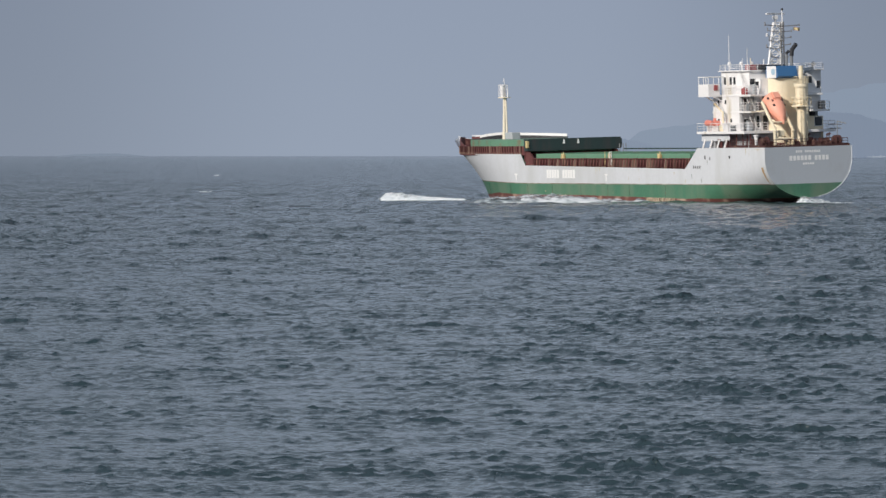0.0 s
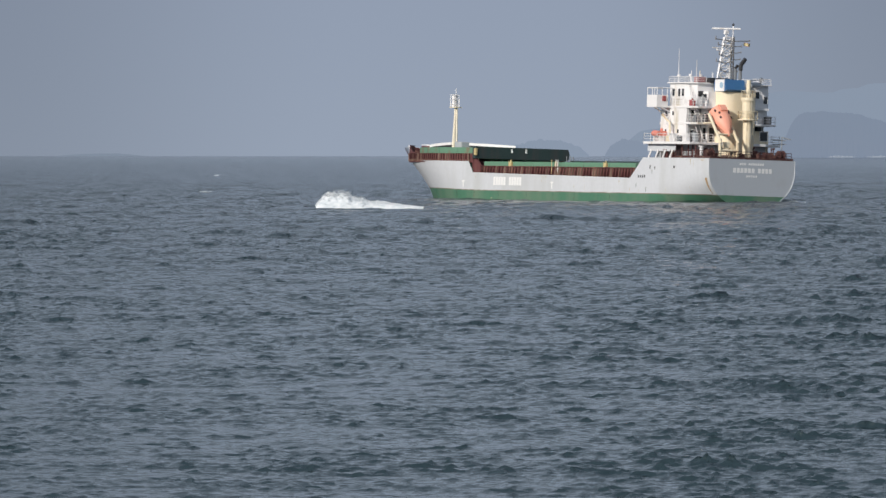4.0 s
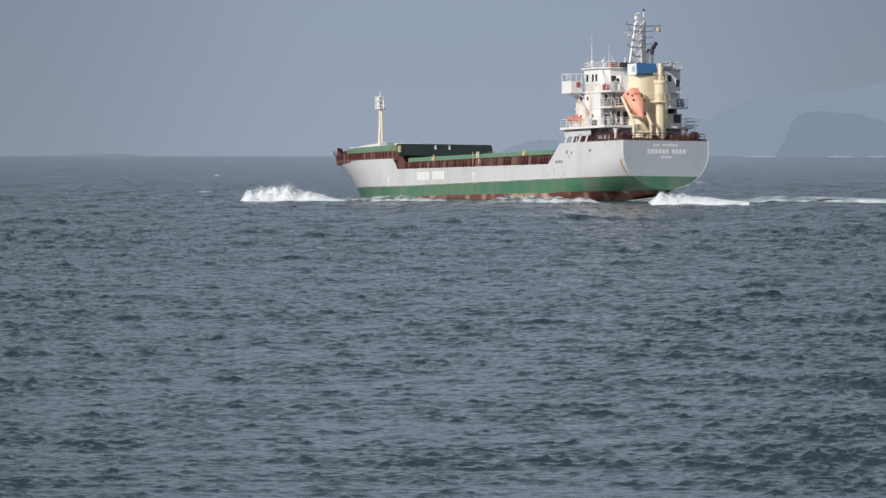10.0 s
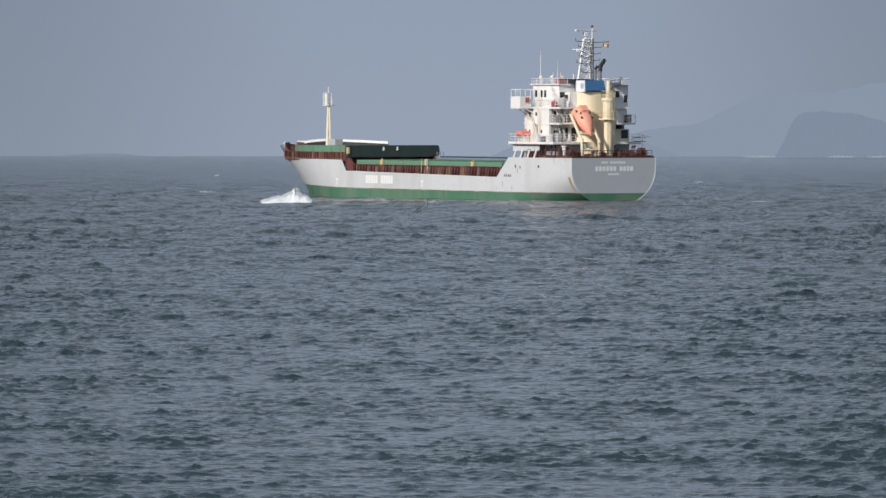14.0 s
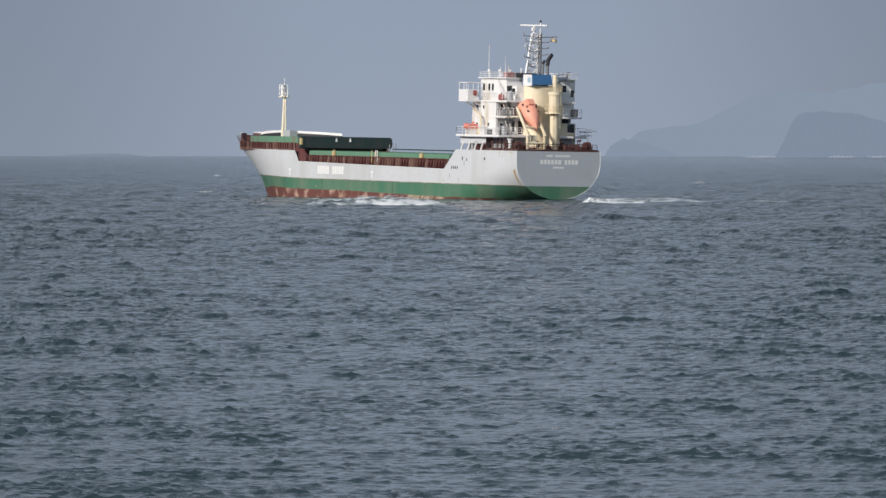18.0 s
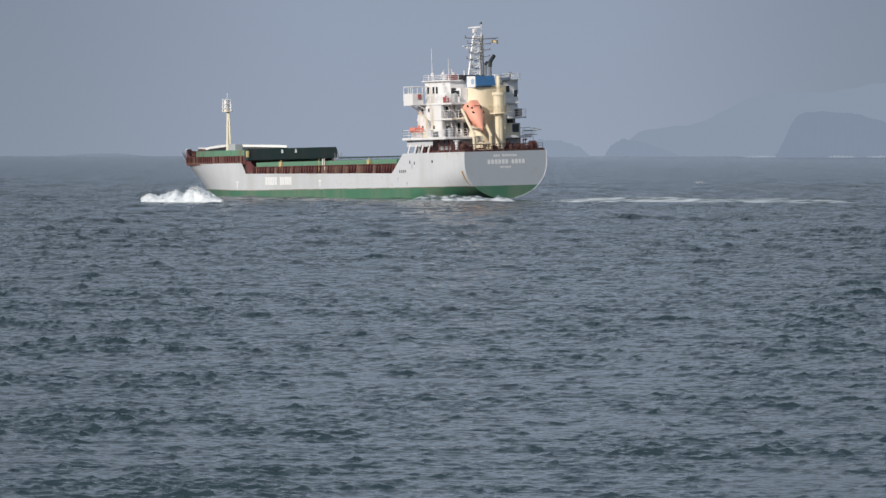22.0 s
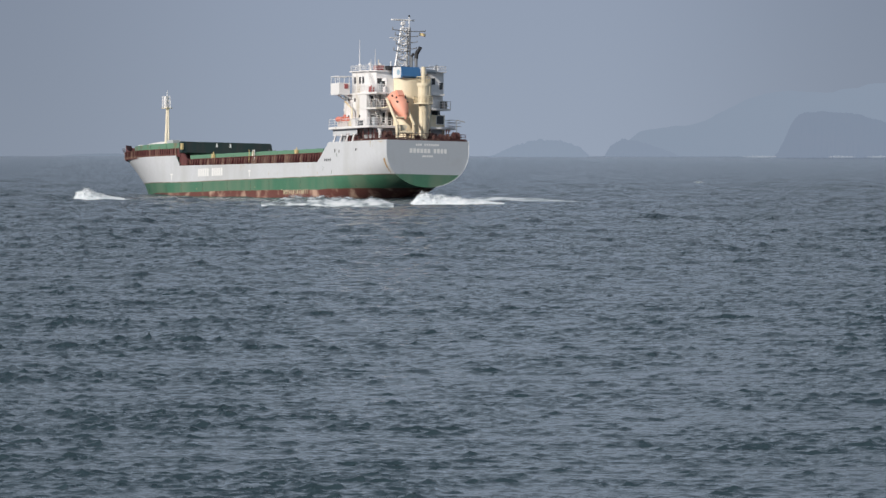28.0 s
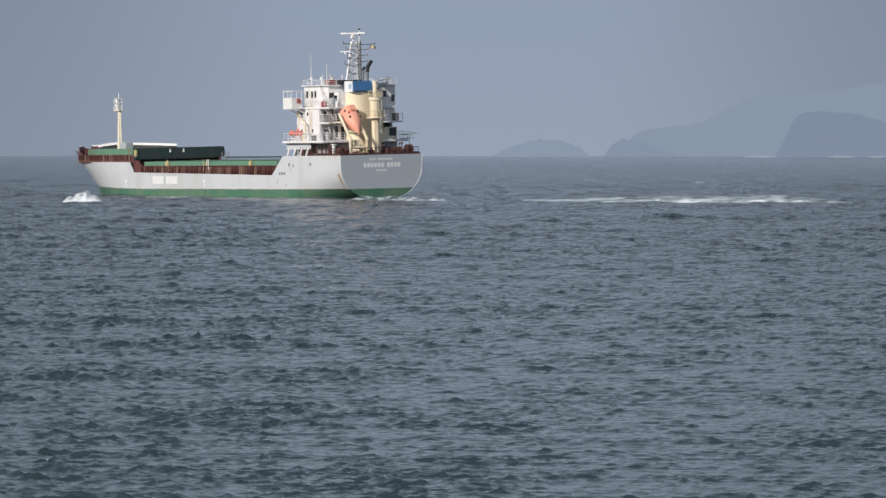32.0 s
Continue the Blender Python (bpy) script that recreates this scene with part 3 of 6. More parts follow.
for x in (83.5, 85, 86.5, 87.2, 88, 88.8, 89.6, 90.3, 90.7, 91):
    levels = [6.1 + (sheer(x) - 0.03 - 6.1) * k / 7 for k in range(8)]
    cur = [bm.verts.new((hull_x(x, z) - 0.06, 0.09 - half(x, z), z)) for z in levels]
    if prev:
        for k in range(7):
            bm.faces.new((prev[k], cur[k], cur[k + 1], prev[k + 1]))
    prev = cur
bmesh.ops.solidify(bm, geom=bm.faces[:], thickness=0.02)
part("bulwark_lining", bm, COAMING, ship, "rust-red inside of the bow bulwark")
bm = fresh()
prism(bm, [(88.4, 6.7), (90.2, 8.2), (90.3, 8.5), (90.05, 8.5), (89.5, 8.1), (88.1, 6.8)], "y", -0.16, 0.12)
part("stem_cap", bm, HULL_WHITE, ship, "white rounded stem head")
bm = fresh()
box(bm, 74.2, 76.1, -0.7, 0.7, 7.6, 9.0, 0.08)
part("mast_house", bm, GREY_HOUSE, ship, "grey locker at the foremast foot")
for x, y in ((81.5, 2.0), (81.5, -2.0)):
    bm = fresh()
    tube(bm, (x, y - 0.9, 7.6), (x, y + 0.9, 7.6), 0.55, seg=12)
    box(bm, x - 0.8, x + 0.8, y - 0.7, y + 0.7, 6.4, 7.3)
    part("windlass", bm, BLACK, ship, "dark anchor windlass")

bm = fresh()
tube(bm, (77.50, 0.05, 7.6), (77.20, 0.05, 13.9), 0.25, 0.17, seg=8)
tube(bm, (76.80, -0.08, 7.6), (76.95, -0.05, 13.9), 0.15, 0.12, seg=8)
PALE_CREAM = material("pale_cream_paint", (0.82, 0.74, 0.60), 0.45, stain=(0.6, 0.5, 0.4), amount=0.12, scale=0.8, streak=True, grain=0.05)
foremast = part("foremast", bm, PALE_CREAM, ship, "pale cream two-legged foremast", smooth=True)
bm = fresh()
box(bm, 76.35, 78.15, -0.5, 0.5, 13.85, 13.97)
part("platform", bm, CREAM, foremast)
bm = fresh()
for a in (-0.4, 0.4):
    for b in (77.05, 78.05):
        tube(bm, (b, a, 13.95), (b, a, 15.7), 0.05)
for z in (14.4, 15.05, 15.7):
    for a in (-0.4, 0.4):
        tube(bm, (77.05, a, z), (78.05, a, z), 0.05)
    for b in (77.05, 78.05):
        tube(bm, (b, -0.4, z), (b, 0.4, z), 0.05)
box(bm, 77.25, 77.85, -0.3, 0.3, 14.0, 15.6)
part("light_cage", bm, WHITE, foremast, "white mast light cage")
bm = fresh()
tube(bm, (77.25, 0, 15.4), (77.25, 0, 16.6), 0.06)
part("pole", bm, WHITE, foremast)
bm = fresh()
tube(bm, (76.25, 0, 13.9), (76.25, 0, 15.1), 0.05)
part("pole", bm, WHITE, foremast)

# ---- marks on the hull ----
def letters(name, x0, z0, count, width, height, gap, place, mat=LETTER, lab=""):
    """A row of plain bars in place of lettering; place(u, z) puts it on the plate."""
    for k in range(count):
        u0, u1 = x0 + k * (width + gap), x0 + k * (width + gap) + width
        bm = fresh()
        c = [place(u0, z0), place(u1, z0), place(u1, z0 + height), place(u0, z0 + height)]
        vs = [bm.verts.new(v) for v in c]
        bm.faces.new(vs)
        r = bmesh.ops.extrude_face_region(bm, geom=bm.faces[:])
        out = place(u0, z0, 0.012) - place(u0, z0)
        for v in r["geom"]:
            if isinstance(v, bmesh.types.BMVert):
                v.co += out
        part(name, bm, mat, ship, lab)


def on_transom(u, z, lift=0.0):
    return Vector((-0.012 - lift, -u, z))


def on_port(u, z, lift=0.0):
    return Vector((u, half(u, z) + 0.006 + lift, z))


letters("name_bar", -2.95, 5.12, 6, 0.45, 0.62, 0.13, on_transom)
letters("name_bar", 0.95, 5.12, 4, 0.43, 0.62, 0.14, on_transom)
letters("number_bar", -1.95, 6.12, 3, 0.26, 0.30, 0.09, on_transom)
letters("number_bar", -0.55, 6.12, 7, 0.26, 0.30, 0.09, on_transom)
letters("port_bar", -0.9, 4.55, 5, 0.28, 0.27, 0.08, on_transom)
letters("side_bar", 46.0, 2.85, 5, 0.56, 1.15, 0.12, on_port)
letters("side_bar", 50.2, 2.85, 5, 0.56, 1.15, 0.12, on_port)
# black bars paint the dark inside of the slots and mooring ports
letters("slot", 14.25, 4.2, 4, 0.24, 0.36, 0.26, on_port, BLACK, "freeing slot, its dark inside painted black")
letters("mooring_port", 13.0, 5.4, 1, 0.22, 0.5, 0, on_port, BLACK)
letters("mooring_port", 11.9, 5.3, 1, 0.18, 0.4, 0, on_port, BLACK)
letters("mooring_port", 7.5, 5.5, 1, 0.3, 0.35, 0, on_port, BLACK)
for x in (61.6, 37.8):
    letters("tug_mark", x, 2.5, 1, 0.22, 0.75, 0, on_port)
    letters("tug_mark", x - 0.25, 3.25, 1, 0.72, 0.2, 0, on_port)
rng = random.Random(4)
SCRAPED = material("scraped_pale_paint", (0.55, 0.47, 0.33), 0.8, stain=(0.16, 0.2, 0.12), amount=0.35, scale=3.0, grain=0.15)
for k in range(13):
    letters("draught_mark", 20.7 + k * 0.56, -0.32 + rng.uniform(0, 0.08), 1, rng.uniform(0.16, 0.42), rng.uniform(0.45, 0.6), 0, on_port, SCRAPED, "pale painted draught mark")
letters("draught_line", 20.6, 0.26, 1, 7.3, 0.06, 0, on_port, SCRAPED, "pale line over the draught marks")
SEAM = material("plate_seam_stain", (0.04, 0.11, 0.07), 0.7, stain=(0.2, 0.12, 0.07), amount=0.3, scale=1.5, grain=0.1)
for x in (9.0, 22.9, 32.0, 37.5, 44.5, 52.0, 58.6, 63.5, 70.0):
    letters("plate_seam", x, 0.45, 1, 0.07, 1.6, 0, on_port, SEAM)
for k in range(5):
    letters("scrape", rng.uniform(26, 78), rng.uniform(0.3, 1.7), 1, rng.uniform(0.1, 0.35), rng.uniform(0.05, 0.2), 0, on_port, SCRAPED, "pale scrape through the green paint")
def streak(x, z1, length, w0, w1, mat, label):
    """A stain that runs down the plating and narrows."""
    bm = fresh()
    prev = None
    for k in range(9):
        u = k / 8
        z = z1 - length * u
        w = w0 + (w1 - w0) * u
        cur = [bm.verts.new((a, half(a, z) + 0.010, z)) for a in np.linspace(x - w / 2, x + w / 2, 3)]
        if prev:
            for i in range(2):
                bm.faces.new((prev[i], cur[i], cur[i + 1], prev[i + 1]))
        prev = cur
    part("rust_streak", bm, mat, ship, label)


STREAK = material("rust_streak_stain", (0.40, 0.26, 0.11), 0.8, grain=0.15)
FAINT = material("faint_rust_stain", (0.50, 0.44, 0.34), 0.7, stain=(0.62, 0.63, 0.62), amount=0.5, scale=2.0, grain=0.1)
streak(0.78, 4.3, 2.05, 0.42, 0.12, STREAK, "yellow-brown rust streak below the quarter fairlead")
streak(1.5, 6.8, 0.25, 1.6, 0.7, FAINT, "faint rust stain under the poop edge")
rng = random.Random(9)
for k in range(16):
    x = rng.uniform(3, 66)
    top = sheer(x) - rng.uniform(0.02, 0.3) if k % 2 else rng.uniform(2.6, 4.0)
    streak(x, top, min(rng.uniform(0.4, 1.4), top - 2.2), rng.uniform(0.08, 0.25), 0.04, FAINT, "faint rust stain on the topsides")
for x, z in ((12.6, 5.3), (16.4, 3.5), (14.0, 2.9)):
    streak(x, z, 0.6, 0.12, 0.05, SEAM, "dark stain below a scupper")

# ---- accommodation block ----
house = ship
POOP, A, B, C, ROOF = 6.86, 9.02, 11.62, 13.75, 16.75


def slab(name, x0, x1, y0, y1, z1, thick=0.28, mat=WHITE, label=""):
    bm = fresh()
    box(bm, x0, x1, y0, y1, z1 - thick, z1, 0.03)
    return part(name, bm, mat, house, label)


def wall_block(name, x0, x1, y0, y1, z0, z1, mat=WHITE, label=""):
    bm = fresh()
    box(bm, x0, x1, y0, y1, z0, z1, 0.04)
    return part(name, bm, mat, house, label)


def window(x, y, z, w, h, face, parent=house):
    """A framed dark window: face is 'p' (port), 's' (starboard) or 'a' (aft)."""
    bm = fresh()
    f = fresh()
    t = 0.06
    if face == "a":
        box(bm, x - 0.03, x + 0.02, y - w / 2, y + w / 2, z - h / 2, z + h / 2)
        for a, b, c, d in ((-w / 2 - t, w / 2 + t, h / 2, h / 2 + t), (-w / 2 - t, w / 2 + t, -h / 2 - t, -h / 2), (-w / 2 - t, -w / 2, -h / 2, h / 2), (w / 2, w / 2 + t, -h / 2, h / 2)):
            box(f, x - 0.05, x + 0.02, y + a, y + b, z + c, z + d)
    else:
        s = 1 if face == "p" else -1
        box(bm, x - w / 2, x + w / 2, y - 0.02, y + 0.03 * s, z - h / 2, z + h / 2)
        for a, b, c, d in ((-w / 2 - t, w / 2 + t, h / 2, h / 2 + t), (-w / 2 - t, w / 2 + t, -h / 2 - t, -h / 2), (-w / 2 - t, -w / 2, -h / 2, h / 2), (w / 2, w / 2 + t, -h / 2, h / 2)):
            box(f, x + a, x + b, y - 0.02, y + 0.05 * s, z + c, z + d)
    part("window", bm, GLASS, parent)
    return part("window_frame", f, WHITE, parent)


# the boat deck's shade on this wall is put into its grey
wall_block("lower_tier", 5.0, 15.0, -5.3, 5.3, POOP, A - 0.28, GREY_HOUSE, "recessed poop-level house wall, shade put into its grey")
slab("boat_deck", 4.2, 15.6, -7.1, 7.1, A, 0.34, label="white boat deck with a deep edge")
tier2 = wall_block("second_tier", 7.7, 14.0, -5.5, 5.5, A, B - 0.25, label="white accommodation tier")
slab("second_deck", 4.8, 14.1, -5.55, 5.55, B)
tier3 = wall_block("third_tier", 7.7, 14.0, -5.5, 5.5, B, C - 0.25, label="white accommodation tier")
slab("bridge_deck", 4.8, 14.2, -5.6, 5.6, C)
# wheelhouse with a slanted after port corner
bm = fresh()
prism(bm, [(12.3, -5.2), (12.3, 5.2), (8.6, 5.2), (7.2, 4.2), (7.2, -4.2), (8.6, -5.2)], "z", C, ROOF)
wheelhouse = part("wheelhouse", bm, WHITE, house, "white wheelhouse with dark windows")
bm = fresh()
prism(bm, [(12.6, -5.5), (12.6, 5.5), (8.4, 5.5), (6.9, 4.4), (6.9, -4.4), (8.4, -5.5)], "z", ROOF, ROOF + 0.16)
part("wheelhouse_roof", bm, WHITE, house)
for x in (11.4, 10.0, 9.1):
    window(x, 5.2, 15.55, 0.55, 0.95, "p", wheelhouse)
    window(x, -5.2, 15.55, 0.6, 0.95, "s", wheelhouse)
window(7.2, 3.65, 15.4, 0.95, 0.75, "a", wheelhouse)
# lighter doors and panels in the tiers
for x, z in ((12.6, 10.4), (9.6, 10.4), (12.6, 12.8), (10.9, 12.8)):
    window(x, 5.5, z, 0.42, 0.5, "p", tier2 if z < 11 else tier3)
for z, zz in ((A, 10.1), (B, 12.75)):
    for y in (4.5,):
        window(7.7, y, zz + 0.1, 0.6, 0.8, "a", tier2 if z < 11 else tier3)
    bm = fresh()
    box(bm, 7.62, 7.72, 3.1, 3.8, z, z + 1.95)
    part("door", bm, GREY_HOUSE, house, "grey steel door in the after wall")
# doorways, pipes and gear against the after walls
# black plates paint the shade inside the doorways
for y, z, h in ((2.6, A, 1.95), (2.6, B, 1.85), (2.6, POOP, 1.9)):
    bm = fresh()
    box(bm, 5.95, 6.02, y - 0.36, y + 0.36, z + 0.12, z + h)
    part("doorway", bm, BLACK, house, "black plate painted for the dark inside of a doorway")
for y, z0, z1, r in ((4.05, A, B - 0.25, 0.07), (5.2, A, B - 0.25, 0.06), (4.15, B, C - 0.25, 0.06), (5.1, B, C - 0.25, 0.08), (3.35, A, C - 0.25, 0.05)):
    bm = fresh()
    tube(bm, (7.55, y, z0), (7.55, y, z1), r, seg=6)
    tube(bm, (7.55, y, z1 - 0.3), (7.55, y - 0.25, z1 - 0.3), r * 0.8, seg=6)
    part("wall_pipe", bm, STEEL, house, "grey pipe up the after wall")
for x, y, z, w, d, h, m in ((5.3, 4.9, B, 0.6, 0.7, 0.9, STEEL), (5.2, 3.7, B, 0.5, 0.6, 1.1, DIM_STEEL), (6.3, 5.0, C, 0.7, 0.6, 0.8, RED), (5.4, 4.1, C, 0.5, 0.5, 1.2, GREY_HOUSE), (6.9, 3.9, A, 0.6, 0.5, 1.5, DIM_STEEL), (5.9, 5.0, A, 0.7, 0.5, 1.2, STEEL)):
    bm = fresh()
    box(bm, x, x + w, y, y + d, z, z + h, 0.05)
    tube(bm, (x + w / 2, y + d / 2, z + h - 0.02), (x + w / 2, y + d / 2, z + h + 0.18), 0.12, seg=8)
    part("deck_gear", bm, m, house, "weathered gear box on an after deck")
# bridge wings
for s in (1, -1):
    bm = fresh()
    y0, y1 = 5.3, 7.75
    ys = sorted((s * y0, s * y1))
    box(bm, 11.5, 13.95, ys[0], ys[1], C - 0.22, C - 0.06)
    for a, b, c, d in ((11.5, 13.95, 7.67, 7.75), (13.87, 13.95, 5.3, 7.67), (11.5, 11.58, 6.0, 7.67)):
        e = sorted((s * c, s * d))
        box(bm, a, b, e[0], e[1], C - 0.06, 15.17)
    part("bridge_wing", bm, WHITE, house, "white bridge wing with a solid bulwark")
    bm = fresh()
    for x in (11.55, 12.7, 13.9):
        tube(bm, (x, s * 7.7, 15.1), (x, s * 7.7, 16.1), 0.05)
    for x, y in ((11.55, 6.9), (11.55, 6.1), (13.9, 6.6)):
        tube(bm, (x, s * y, 15.1), (x, s * y, 16.1), 0.05)
    tube(bm, (11.5, s * 7.7, 16.1), (13.95, s * 7.7, 16.1), 0.07)
    tube(bm, (11.55, s * 7.7, 16.1), (11.55, s * 5.2, 16.1), 0.07)
    tube(bm, (13.9, s * 7.7, 16.1), (13.9, s * 5.2, 16.1), 0.07)
    part("wing_frame", bm, WHITE, house)
    bm = fresh()
    box(bm, 11.35, 11.5, *sorted((s * 6.35, s * 6.95)), 14.35, 15.05, 0.06)
    part("signal_locker", bm, RED, house, "red lifebuoy locker")
    bm = fresh()
    tube(bm, (12.6, s * 7.4, C - 0.2), (12.6, s * 5.5, 12.5), 0.12)
    tube(bm, (11.6, s * 7.0, C - 0.2), (11.6, s * 5.5, 12.9), 0.08)
    part("wing_bracket", bm, WHITE, house)

# engine casing and funnel
bm = fresh()
arc = [(5.9 - 1.9 * math.sin(a), 0.15 + 1.9 * math.cos(a)) for a in np.linspace(0, math.pi / 2, 9)]
prism(bm, [(7.7, -3.1), (7.7, 2.05)] + arc + [(4.0, -2.7), (4.4, -3.1)], "z", POOP, 15.75)
part("engine_casing", bm, CREAM, house, "cream engine casing with a rounded after corner, streaked with soot", smooth=True)
bm = fresh()
box(bm, 5.95, 7.69, 3.205, 3.3, POOP, 15.74, 0.02)
box(bm, 6.0, 7.69, 2.055, 3.2, POOP, 15.74, 0.02)
cladding = part("casing_cladding", bm, WHITE, house, "white port wall of the engine casing")
window(6.7, 3.3, 15.0, 0.9, 0.8, "p", cladding)
window(6.6, 3.3, 10.2, 0.7, 1.5, "p", cladding)
bm = fresh()
prism(bm, [(4.1, 15.78), (3.7, 16.0), (4.1, 17.36), (6.6, 17.36), (6.6, 15.78)], "y", -1.05, 2.0)
part("funnel", bm, BLUE, house, "blue funnel top on the cream casing")
bm = fresh()
box(bm, 4.12, 6.3, 2.004, 2.06, 15.8, 17.34)
part("funnel_side", bm, WHITE, house, "white funnel side plate with a pale round mark")
bm = fresh()
tube(bm, (4.75, 2.07, 16.6), (4.75, 2.10, 16.6), 0.40, seg=20)
part("funnel_mark", bm, material("pale_blue_mark", (0.35, 0.5, 0.62), 0.5), house)
bm = fresh()
for x, y, r in ((5.2, -0.35, 0.18), (4.8, -0.85, 0.22), (5.6, 0.1, 0.13)):
    tube(bm, (x, y, 17.3), (x, y, 19.0), r, seg=10)
part("exhaust_pipe", bm, STEEL, house, "grey exhaust pipes")
bm = fresh()
tube(bm, (4.8, -0.85, 18.6), (4.75, -0.95, 19.5), 0.27, seg=10)
tube(bm, (4.75, -0.95, 19.4), (4.1, -1.15, 20.15), 0.28, 0.26, seg=10)
tube(bm, (5.2, -0.35, 18.9), (4.9, -0.5, 19.3), 0.2, seg=8)
part("exhaust_bend", bm, BLACK, house, "black bent exhaust outlet")
bm = fresh()
box(bm, 6.5, 7.8, -1.0, 2.8, 17.0, 17.55)
part("funnel_screen", bm, BLACK, house)

# cream crane post with ring platforms
bm = fresh()
tube(bm, (1.9, -0.35, POOP), (1.9, -0.35, 12.2), 0.62, seg=16)
tube(bm, (1.9, -0.35, 12.2), (1.9, -0.35, 14.6), 0.78, seg=16)
tube(bm, (1.9, -0.35, 14.6), (1.9, -0.35, 15.0), 0.95, seg=16)
tube(bm, (1.9, -0.35, 15.0), (1.9, -0.35, 17.3), 0.30, seg=10)
part("crane_post", bm, CREAM, house, "cream provision crane post with ring platforms", smooth=True)
bm = fresh()
tube(bm, (1.9, -0.35, 12.05), (1.9, -0.35, 12.2), 1.35, seg=16)
part("crane_platform", bm, CREAM, house)


def ring_rail(cx, cy, z, r, height, mat=CREAM):
    path = [(cx + r * math.cos(a), cy + r * math.sin(a), z) for a in np.linspace(0, 2 * math.pi, 11)]
    railing(path, height, house, 2, 2.0, mat)


ring_rail(1.9, -0.35, 12.2, 1.3, 1.0)
ring_rail(1.9, -0.35, 15.0, 0.95, 0.9)
bm = fresh()
tube(bm, (1.9, -0.35, 16.6), (5.8, -4.6, 16.9), 0.42, 0.30, seg=10)
tube(bm, (1.9, -0.35, 17.2), (5.0, -3.8, 17.5), 0.06)
part("crane_jib", bm, GREY_HOUSE, house, "grey-white stowed crane jib", smooth=True)
bm = fresh()
tube(bm, (1.35, 0.25, POOP), (1.35, 0.25, 15), 0.03, seg=4)
post_ladder = part("post_ladder", bm, CREAM, house)
bm = fresh()
tube(bm, (1.1, -0.05, POOP), (1.1, -0.05, 15), 0.03, seg=4)
part("stile", bm, CREAM, post_ladder)
bm = fresh()
tube(bm, (1.35, 0.25, 0), (1.1, -0.05, 0), 0.025, seg=4)
post_rung = part("rung", bm, CREAM, post_ladder)
post_rung.matrix_basis = pose(0, 0, 7.2)
for k in range(1, 26):
    again(post_rung, (0, 0, 7.2 + k * 0.3), post_ladder)

# starboard after part of the block, seen beside the casing
store = wall_block("deck_store", 5.4, 7.7, -6.0, -3.1, POOP, 10.75, CREAM, "cream after deck store with a dark window")
window(5.4, -5.2, 10.05, 1.15, 1.15, "a", store)
window(5.4, -4.1, 8.2, 0.7, 0.9, "a", store)
# grey wall with the recess's shade in its colour
wall_block("shaded_recess", 6.0, 7.69, -5.6, -3.1, 10.75, B - 0.28, GREY_HOUSE)
slab("recess_ledge", 4.0, 7.6, -6.15, -3.1, B, 0.24)
upper = wall_block("starboard_tier", 5.6, 7.69, -5.8, -3.1, B, C - 0.28, WHITE, "white after wall of the starboard cabins")
top_store = wall_block("starboard_bridge_store", 5.5, 8.6, -5.85, -3.1, C, ROOF, WHITE, "white store beside the wheelhouse")
window(5.5, -4.1, 15.5, 0.6, 0.9, "a", top_store)
window(5.5, -5.4, 14.85, 0.6, 0.95, "a", top_store)
bm = fresh()
box(bm, 4.95, 5.58, -6.1, -5.25, B, 12.75, 0.1)
part("fan_housing", bm, DIM_STEEL, house, "dark ventilator housing")
bm = fresh()
box(bm, 5.5, 5.98, -4.9, -4.2, 10.75, 11.3, 0.05)
part("stowed_locker", bm, BLACK, house)
slab("store_roof", 4.9, 8.7, -5.95, -3.0, ROOF + 0.12, 0.12)
for x, y, z in ((5.4, -2.6, 15.75), (5.6, -4.6, ROOF + 0.1)):
    bm = fresh()
    tube(bm, (x, y, z), (x, y, z + 0.6), 0.14, seg=8)
    tube(bm, (x, y, z + 0.55), (x - 0.25, y - 0.1, z + 0.8), 0.24, 0.28, seg=10)
    part("vent_cowl", bm, STEEL, house)
# railings round the decks
railing([(15.5, 7.05, A), (4.3, 7.05, A), (4.3, 3.4, A)], 1.05, house)
railing([(15.5, -7.05, A), (4.3, -7.05, A), (4.3, -5.7, A)], 1.05, house)
railing([(7.7, 5.5, B), (4.9, 5.5, B), (4.9, 3.3, B)], 1.05, house, spacing=0.9)
railing([(5.0, -6.1, B), (4.05, -6.1, B), (4.05, -3.2, B)], 1.05, house, spacing=0.9)
railing([(11.5, 5.55, C), (4.9, 5.55, C), (4.9, 3.3, C)], 1.05, house, spacing=1.1)
railing([(11.5, -5.55, C), (8.7, -5.55, C)], 1.05, house, spacing=1.1)
railing([(12.45, -5.3, ROOF + 0.15), (12.45, 5.3, ROOF + 0.15), (8.5, 5.3, ROOF + 0.15), (7.1, 4.2, ROOF + 0.15), (7.1, 2.9, ROOF + 0.15)], 0.72, house)
railing([(12.45, -5.3, ROOF + 0.15), (5.0, -5.85, ROOF + 0.15), (5.0, -3.1, ROOF + 0.15)], 0.72, house)
